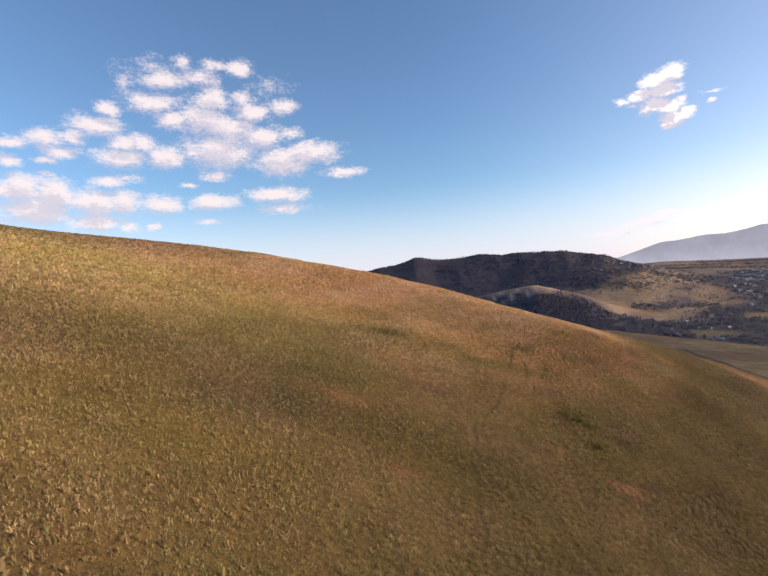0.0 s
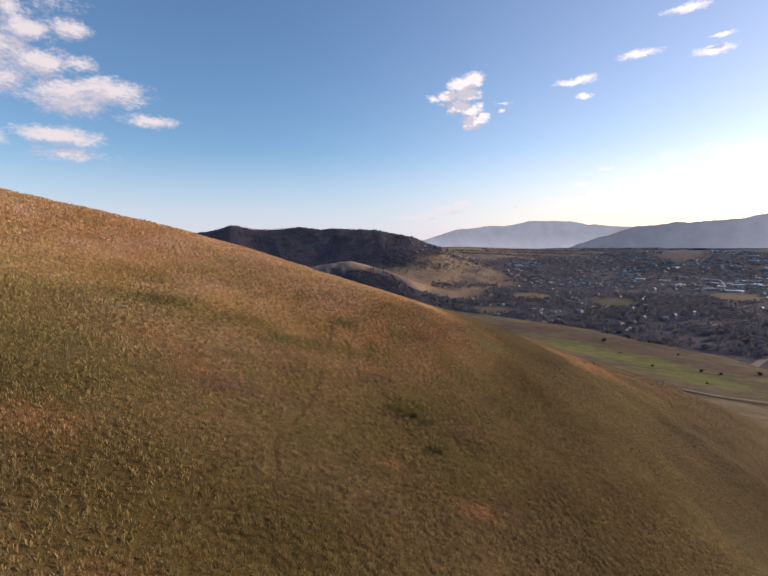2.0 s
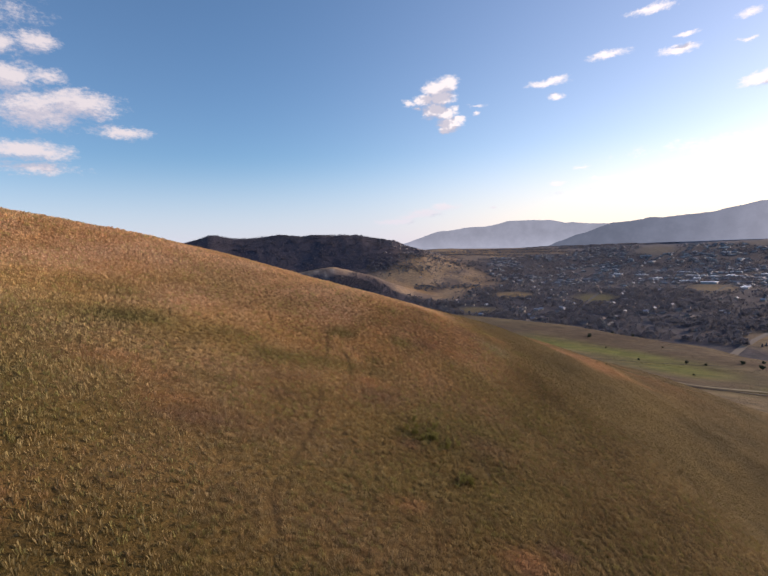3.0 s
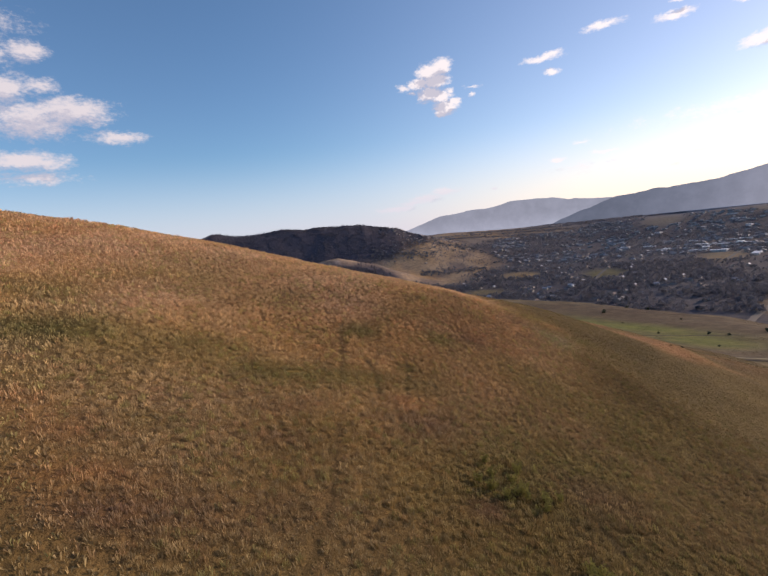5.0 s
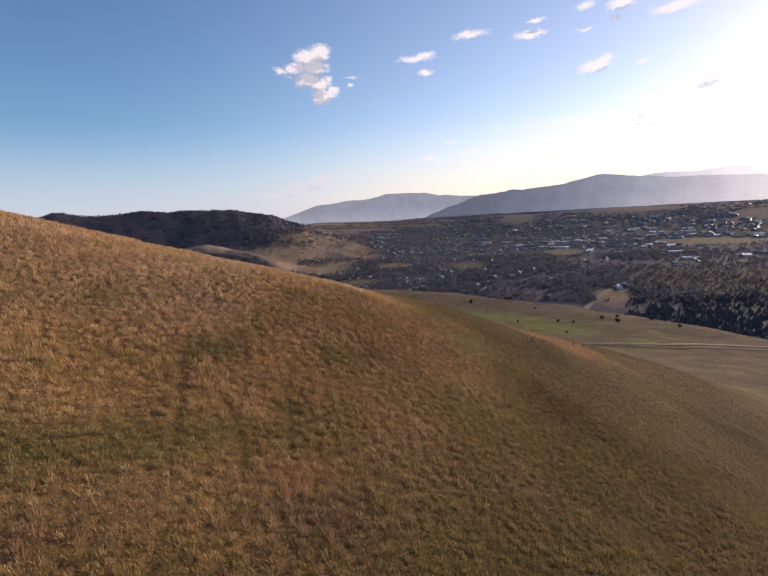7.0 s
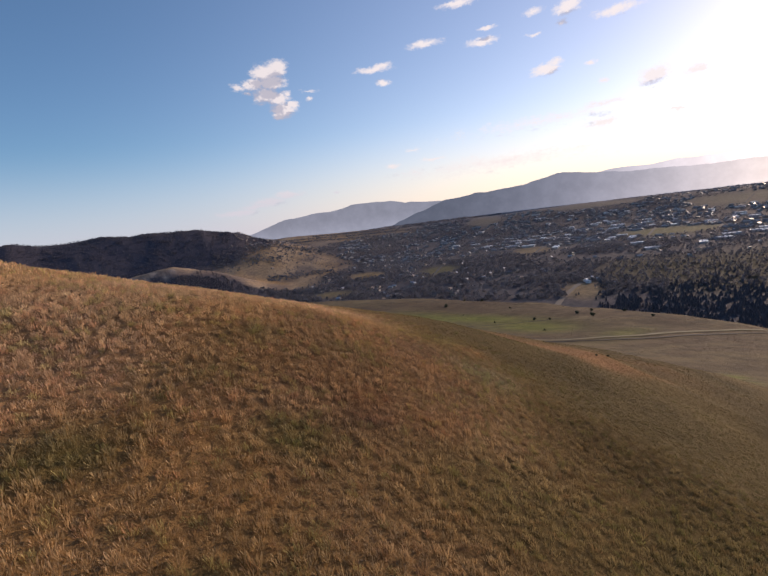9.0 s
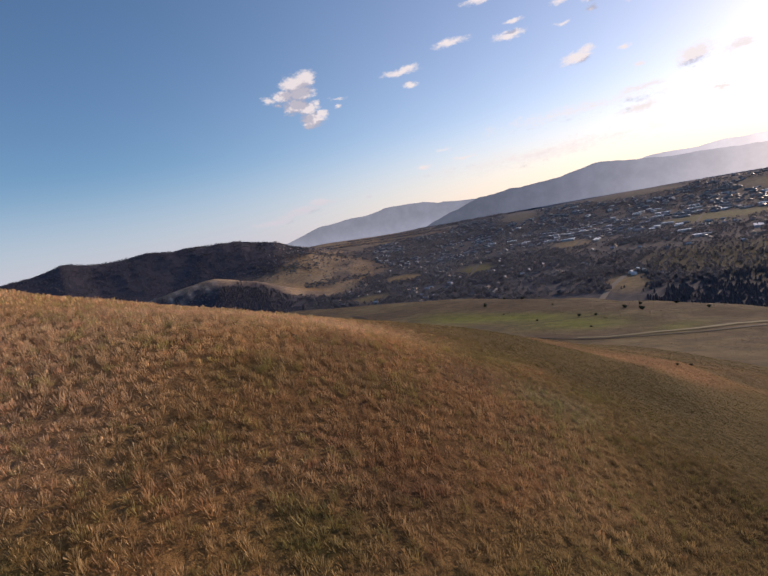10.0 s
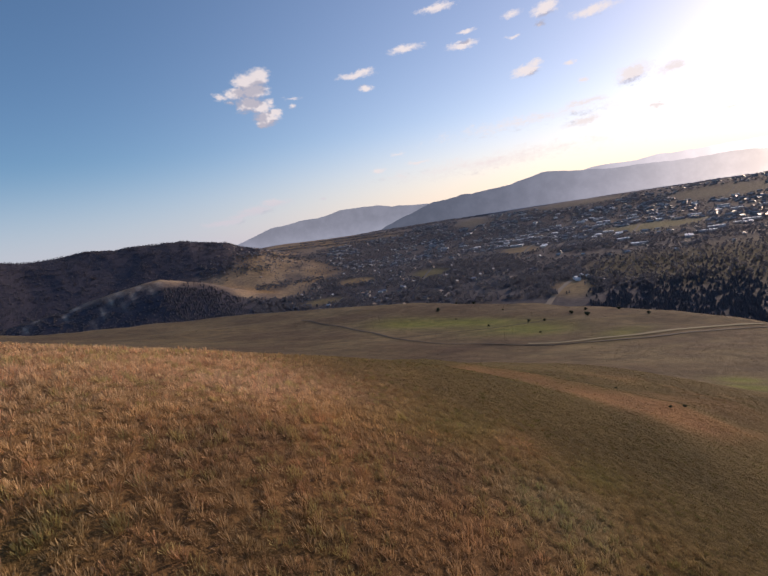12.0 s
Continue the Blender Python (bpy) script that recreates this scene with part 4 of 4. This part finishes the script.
def wood_places(count, seed):
    local = np.random.default_rng(seed)
    made = np.zeros((0, 2))
    while len(made) < count:
        az, r = local.uniform(-6, 40, count * 2), local.uniform(1150, 3000, count * 2)
        x, y = at(az, r)
        c = cover(x, y)
        dark = (c[:, 0] < 0.085) | ((c[:, 0] < 0.12) & (local.uniform(0, 1, len(x)) < 0.35))
        made = np.concatenate([made, np.stack([x, y], 1)[dark & ((az < 33) | ((r > 2000) & (r < 2750)))]])
    made = made[:count]
    return np.column_stack([made, ground_z(made[:, 0], made[:, 1]) - 0.5])


p = wood_places(15500, 9)
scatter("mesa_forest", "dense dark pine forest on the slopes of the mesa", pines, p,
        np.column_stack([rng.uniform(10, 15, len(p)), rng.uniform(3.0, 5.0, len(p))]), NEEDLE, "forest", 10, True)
# pines dotted over the golden terrace
a_, r_ = rng.uniform(15, 40, 1800), rng.uniform(1500, 2700, 1800)
x_, y_ = at(a_, r_)
k_ = fractal(x_, y_, 160, 3, 55) > 0.1
p = np.column_stack([x_, y_, ground_z(x_, y_) - 0.3])[k_]
scatter("terrace_trees", "scattered dark pines on the golden terrace", pines, p,
        np.column_stack([rng.uniform(7, 12, len(p)), rng.uniform(4, 7, len(p))]), NEEDLE, "trees", 11, True)
# rows of trees in the park under the bench
rows = []
for az0 in np.arange(66.5, 86, 0.8):
    for r in np.arange(960, 1420, 13):
        if rng.uniform() < 0.85:
            x, y = at(az0 + (r - 960) / 420 + rng.normal(0, 0.34), r + rng.normal(0, 9))
            rows.append((x, y))
rows = np.array(rows)
p = np.column_stack([rows, ground_z(rows[:, 0], rows[:, 1]) + 4.0])
scatter("park_trees", "rows of dark trees across the open park", crowns[:2], p,
        np.column_stack([rng.uniform(2.0, 3.4, len(p)), rng.uniform(3.5, 6.5, len(p))]), LEAF, "trees", 12)

# a stand of pines along the front of the terrace
a_, r_ = rng.uniform(17, 27, 900), rng.uniform(1250, 1490, 900)
x_, y_ = at(a_, r_)
k_ = (fractal(x_, y_, 110, 3, 57) > -0.1) & (cover(x_, y_)[:, 0] < 0.13)
p = np.column_stack([x_, y_, ground_z(x_, y_) - 0.3])[k_]
scatter("front_trees", "dark pines massed along the front of the golden terrace", pines, p,
        np.column_stack([rng.uniform(9, 14, len(p)), rng.uniform(4, 7, len(p))]), NEEDLE, "trees", 13, True)

# belts of trees on the plateau behind the mesa and under the mountains
belts = []
for a0, a1, r0, r1, count in ((20, 31, 3050, 3120, 420), (33, 47, 3650, 3760, 420), (40, 52, 3980, 4060, 350), (24, 36, 3400, 3440, 200), (29, 44, 3180, 3300, 320), (37, 50, 3450, 3560, 320), (22, 33, 2700, 2760, 260), (44, 56, 3850, 3900, 300), (21, 29, 1960, 2010, 170), (25, 34, 2130, 2200, 190), (27, 35, 1730, 1790, 130)):
    f = rng.uniform(0, 1, count)
    x_, y_ = at(a0 + (a1 - a0) * f, r0 + (r1 - r0) * f + rng.normal(0, 35, count))
    belts.append(np.column_stack([x_, y_, ground_z(x_, y_) + 3.5]))
p = np.concatenate(belts)
scatter("tree_belts", "dark belts of trees across the far plateau", small_crowns, p,
        np.column_stack([rng.uniform(5, 9, len(p)), rng.uniform(4, 7, len(p))]), LEAF, "trees", 14)

# a close belt of trees under the brink
a_ = rng.uniform(66.0, 92, 2600)
r_ = 560 + rng.gamma(3.0, 95, 2600) * (1 - 0.012 * (a_ - 66))
x_, y_ = at(a_, r_)
k_ = (fractal(x_, y_, 70, 3, 59) > -0.4) & (r_ > 300)
p = np.column_stack([x_, y_, ground_z(x_, y_) - 0.3])[k_]
scatter("brink_trees", "close dark belt of conifers under the brink of the bench", pines, p,
        np.column_stack([rng.uniform(9, 14, len(p)), rng.uniform(5, 8.5, len(p))]), NEEDLE, "trees", 21)

# single pines at the foot of the bench


def pine_tree(seed):
    local = np.random.default_rng(seed)
    root = new("pine_tree")
    bm = bmesh.new()
    bmesh.ops.create_cone(bm, cap_ends=True, segments=8, radius1=0.32, radius2=0.05, depth=9.0, matrix=Matrix.Translation((0, 0, 4.4)))
    part("trunk", bm, BARK, root, smooth=True)
    points, faces = cone(local, 9, 6)
    mesh = quick_mesh("crown", points * np.array((13, 13, 12)), faces, NEEDLE, smooth=False)
    crown = new("crown", mesh)
    crown.parent = root
    return tagged(root, "tall dark green pine at the foot of the bench", "tree", group="pines below the bench")


models = [pine_tree(k) for k in (1, 2, 3)]
spots = [(63.6, 905), (63.9, 915)] + [(66.2 + 0.235 * k + rng.normal(0, 0.3), 850 + rng.uniform(0, 1) ** 1.6 * 330) for k in range(96)]
for k, (az, r) in enumerate(spots):
    x, y = at(az, r)
    m = pose(x, y, float(ground_z(x, y)) - 0.2, 0, 0, rng.uniform(0, 360)) @ Matrix.Scale(rng.uniform(0.42, 0.75), 4)
    if k < 3:
        models[k].matrix_world = m
    else:
        twin = copy_thing(models[k % 3], m)
        twin.scale = m.to_scale()

# a clump of leafy weeds in the dry grass


def weed(seed):
    local = np.random.default_rng(seed)
    root = new("weed")
    bm = bmesh.new()
    leaves = bmesh.new()
    for k in range(9):
        a, lean = local.uniform(0, 6.283), local.uniform(0.05, 0.5)
        tall = local.uniform(0.26, 0.42)
        top = Vector((math.cos(a) * lean * tall, math.sin(a) * lean * tall, tall))
        turn = top.to_track_quat("Z", "Y").to_matrix().to_4x4()
        bmesh.ops.create_cone(bm, cap_ends=True, segments=5, radius1=0.008, radius2=0.003, depth=top.length, matrix=turn @ Matrix.Translation((0, 0, top.length / 2)))
        for j in range(14):
            at_ = top * local.uniform(0.3, 1.0)
            b, size = local.uniform(0, 6.283), local.uniform(0.05, 0.10)
            out = Vector((math.cos(b), math.sin(b), local.uniform(-0.2, 0.6))) * size
            side = Vector((-math.sin(b), math.cos(b), 0)) * size * 0.32
            corners = [leaves.verts.new(c) for c in (at_, at_ + out * 0.5 + side, at_ + out, at_ + out * 0.5 - side)]
            leaves.faces.new(corners)
    part("stem", bm, BARK, root)
    part("foliage", leaves, WEED, root)
    return tagged(root, "leafy dark green weed among dry grass tufts", "weed", group="weeds on the hillside")


weeds = [weed(k) for k in (31, 32, 33)]
spots = [(12.5 + rng.normal(0, 0.7), 33.2 + rng.normal(0, 0.5)) for _ in range(18)] + [(12.7 + rng.normal(0, 0.3), 30.2 + rng.normal(0, 0.25)) for _ in range(4)]
for k, (x, y) in enumerate(spots):
    m = pose(x, y, float(ground_z(x, y)) - 0.02, 0, 0, rng.uniform(0, 360))
    if k < 3:
        weeds[k].matrix_world = m
    else:
        copy_thing(weeds[k % 3], m)

# shrubs on the bench and the slope


def shrub(seed, label):
    local = np.random.default_rng(seed)
    root = new("shrub")
    bm = bmesh.new()
    for k in range(4):
        a = k * 1.6 + local.uniform(0, 1)
        tilt = Matrix.Rotation(0.5, 4, Vector((math.cos(a), math.sin(a), 0)))
        bmesh.ops.create_cone(bm, cap_ends=True, segments=6, radius1=0.07, radius2=0.03, depth=0.9, matrix=tilt @ Matrix.Translation((0, 0, 0.35)))
    part("stem", bm, BARK, root)
    points, faces, count = [], [], 0
    for k in range(26):
        c = local.normal(0, 1, 3)
        c *= local.uniform(0.25, 1.0) / np.linalg.norm(c)
        p, f = blob(local, 1, 0.8)
        points.append(p * local.uniform(0.22, 0.42) + c * np.array((0.95, 0.95, 0.75)) + np.array((0, 0, 0.8)))
        faces.append(f + count)
        count += len(p)
    crown = new("crown", quick_mesh("crown", np.concatenate(points), np.concatenate(faces), SHRUB, smooth=False))
    crown.parent = root
    return tagged(root, label, "shrub", group="shrubs on the grassland")


shrubs = [shrub(k, "dark round shrub standing alone in the dry grass") for k in (11, 12, 13)]
SHRUBS = [(315.7, 306.0, 1.9), (322.0, 311.0, 1.4), (381.0, 338.0, 1.5), (391.0, 324.0, 1.9), (277.5, 197.0, 1.3), (283.0, 189.0, 1.0), (312.0, 185.0, 1.6),
          (306.0, 171.3, 1.9), (331.6, 184.0, 1.2), (348.0, 168.0, 1.4), (311.0, 137.0, 1.2), (38.5, 46.9, 0.08), (39.4, 46.6, 0.09), (43.0, 51.0, 0.08),
          (258.0, 214.0, 0.8), (285.0, 262.0, 0.7), (330.0, 250.0, 0.9), (240.0, 168.0, 0.7)]
for k, (x, y, size) in enumerate(SHRUBS):
    m = pose(x, y, float(ground_z(x, y)) - 0.08 * size, 0, 0, 70 * k) @ Matrix.Scale(size, 4)
    if k < 3:
        shrubs[k].matrix_world = m
    else:
        twin = copy_thing(shrubs[k % 3], m)
        twin.scale = m.to_scale()

# ---------------------------------------------------------------- houses


def house(seed, wall_mat, roof_mat):
    """A gabled house with eaves, a door and windows."""
    local = np.random.default_rng(seed)
    long, deep, tall, rise = local.uniform(9, 14), local.uniform(6.5, 9), local.uniform(3.0, 5.6), local.uniform(1.8, 3.0)
    root = new("house")
    bm = bmesh.new()
    a, b = long / 2, deep / 2
    v = [bm.verts.new(c) for c in ((-a, -b, -0.8), (a, -b, -0.8), (a, b, -0.8), (-a, b, -0.8), (-a, -b, tall), (a, -b, tall), (a, b, tall), (-a, b, tall),
                                   (-a, 0, tall + rise), (a, 0, tall + rise))]
    for f in ((0, 1, 5, 4), (2, 3, 7, 6), (1, 2, 6, 9, 5), (3, 0, 4, 8, 7), (3, 2, 1, 0)):
        bm.faces.new([v[i] for i in f])
    part("wall", bm, wall_mat, root)
    bm = bmesh.new()
    e, drop = 0.6, rise * 0.6 / b
    top = [(-a - e, -b - e, tall - drop), (a + e, -b - e, tall - drop), (a + e, 0, tall + rise), (-a - e, 0, tall + rise), (a + e, b + e, tall - drop), (-a - e, b + e, tall - drop)]
    up = [bm.verts.new((x, y, z + 0.28)) for x, y, z in top]
    lo = [bm.verts.new((x, y, z + 0.02)) for x, y, z in top]
    for f in ((0, 1, 2, 3), (3, 2, 4, 5)):
        bm.faces.new([up[i] for i in f])
        bm.faces.new([lo[i] for i in reversed(f)])
    for i, j in ((0, 1), (1, 2), (2, 4), (4, 5), (5, 3), (3, 0)):
        bm.faces.new((lo[i], lo[j], up[j], up[i]))
    roof = part("roof", bm, roof_mat, root)
    for k in range(2):
        bm = bmesh.new()
        bmesh.ops.create_cube(bm, size=1, matrix=Matrix.Translation((-a * 0.5 + k * a, -b - 0.03, tall * 0.55)) @ Matrix.Diagonal((1.8, 0.12, 1.3, 1)))
        part("window", bm, GLASS, root)
    bm = bmesh.new()
    bmesh.ops.create_cube(bm, size=1, matrix=Matrix.Translation((0.0, -b - 0.03, 1.0)) @ Matrix.Diagonal((1.0, 0.12, 2.1, 1)))
    part("door", bm, BARK, root)
    bm = bmesh.new()
    bmesh.ops.create_cube(bm, size=1, matrix=Matrix.Translation((a * 0.45, 0.9, tall + rise + 0.2)) @ Matrix.Diagonal((0.7, 0.7, 1.6, 1)))
    part("chimney", bm, WALLS[1], roof)
    return tagged(root, ("pale", "brown", "grey")[WALLS.index(wall_mat)] + " gabled house with a " + ("dark", "light grey", "brown")[ROOFS.index(roof_mat)] +
                  " roof among town trees", "house", group="houses of the town")


def warehouse(seed):
    """A long flat-roofed hall with a parapet."""
    local = np.random.default_rng(seed)
    long, deep, tall = local.uniform(26, 58), local.uniform(14, 26), local.uniform(5, 8)
    root = new("warehouse")
    bm = bmesh.new()
    bmesh.ops.create_cube(bm, size=1, matrix=Matrix.Translation((0, 0, tall / 2 - 0.5)) @ Matrix.Diagonal((long, deep, tall + 1, 1)))
    part("wall", bm, METAL_WALL, root)
    bm = bmesh.new()
    bmesh.ops.create_cube(bm, size=1, matrix=Matrix.Translation((0, 0, tall + 0.25)) @ Matrix.Diagonal((long + 0.8, deep + 0.8, 0.5, 1)))
    top = max(bm.faces, key=lambda f: f.calc_center_median().z)
    bmesh.ops.inset_region(bm, faces=[top], thickness=0.6, depth=-0.25)
    roof = part("roof", bm, WHITE_ROOF, root)
    for k in range(3):
        bm = bmesh.new()
        bmesh.ops.create_cube(bm, size=1, matrix=Matrix.Translation((long * (k - 1) * 0.28, deep * 0.12, tall + 1.0)) @ Matrix.Diagonal((2.4, 1.8, 1.5, 1)))
        part("vent_unit", bm, METAL_WALL, roof)
    return tagged(root, "long flat-roofed hall with a white roof in the town", "warehouse", group="halls of the town")


def spread_things(models, places, turn):
    """Puts the first ones in place and copies them to the rest."""
    for k, (x, y, z) in enumerate(places):
        m = pose(x, y, z, 0, 0, turn(k))
        if k < len(models):
            models[k].matrix_world = m
        else:
            copy_thing(models[k % len(models)], m)


p = town_places(290, (30, 86), (980, 2300), 90, 15)
homes = [house(20 + k, WALLS[k % 3], ROOFS[(k // 3) % 3]) for k in range(9)]
spread_things(homes, p, lambda k: 20 + 90 * (k % 2) + rng.normal(0, 8))
halls = [warehouse(60 + k) for k in range(5)]
p1 = town_places(70, (58, 88), (1700, 3900), 300, 16, 0.9, 100)
p2 = town_places(18, (50, 66), (1850, 3600), 300, 17)
white = np.array([(*at(az, r), 0) for az, r in ((64.7, 1050), (65.4, 1075), (65.0, 1030), (56.6, 2080), (58.5, 1990), (57.6, 2150), (71.5, 1560), (76, 1640), (60.5, 3300))])
white[:, 2] = ground_z(white[:, 0], white[:, 1])
spread_things(halls, np.concatenate([white[3:], p1, p2]), lambda k: 18 + 90 * (k % 2) + rng.normal(0, 6))


def shed():
    """A small white gabled shed."""
    root = new("shed")
    bm = bmesh.new()
    bmesh.ops.create_cube(bm, size=1, matrix=Matrix.Translation((0, 0, 2)) @ Matrix.Diagonal((9, 7, 5, 1)))
    # the sun's glint on the walls is put into their white colour
    part("wall", bm, WHITE_ROOF, root)
    bm = bmesh.new()
    prism = [bm.verts.new(c) for c in ((-5, -4, 4.5), (5, -4, 4.5), (5, 4, 4.5), (-5, 4, 4.5), (-5, 0, 6.4), (5, 0, 6.4))]
    for f in ((0, 1, 5, 4), (2, 3, 4, 5), (1, 2, 5), (3, 0, 4), (3, 2, 1, 0)):
        bm.faces.new([prism[i] for i in f])
    part("roof", bm, WHITE_ROOF, root)
    return tagged(root, "bright white shed beside the pale road", "shed", group="white sheds by the road")


spread_things([shed()], white[:3], lambda k: 35 * k)

# houses too far off to tell apart, and those of the estate on the terrace
gable = (np.array([(-.5, -.35, 0), (.5, -.35, 0), (.5, .35, 0), (-.5, .35, 0), (-.5, -.35, .6), (.5, -.35, .6), (.5, .35, .6), (-.5, .35, .6), (-.5, 0, 1), (.5, 0, 1)]),
         np.array([(0, 1, 5), (0, 5, 4), (2, 3, 7), (2, 7, 6), (1, 2, 6), (1, 6, 5), (3, 0, 4), (3, 4, 7), (4, 5, 9), (4, 9, 8), (6, 7, 8), (6, 8, 9), (5, 6, 9), (7, 4, 8)]))
p = town_places(1500, (36, 90), (1900, 4350), 200, 18, 0.8, 112)
scatter("distant_houses", "pale roofs of the far part of the town", [gable], p,
        np.column_stack([rng.uniform(12, 24, len(p)), rng.uniform(6.0, 9.5, len(p))]),
        plain_material("far_roofs", (0.10, 0.098, 0.097), (0.36, 0.35, 0.345), 0.05, 0.5), "houses", 19)
a_, r_ = rng.normal(28.6, 2.4, 260), rng.normal(2230, 120, 260)
x_, y_ = at(a_, r_)
scatter("estate_houses", "pale houses of an estate on the golden terrace", [gable], np.column_stack([x_, y_, ground_z(x_, y_) - 0.5]),
        np.column_stack([rng.uniform(6, 10, 260), rng.uniform(3.2, 4.6, 260)]),
        plain_material("estate_walls", (0.20, 0.165, 0.145), (0.44, 0.37, 0.33), 0.05, 0.7), "houses", 20)
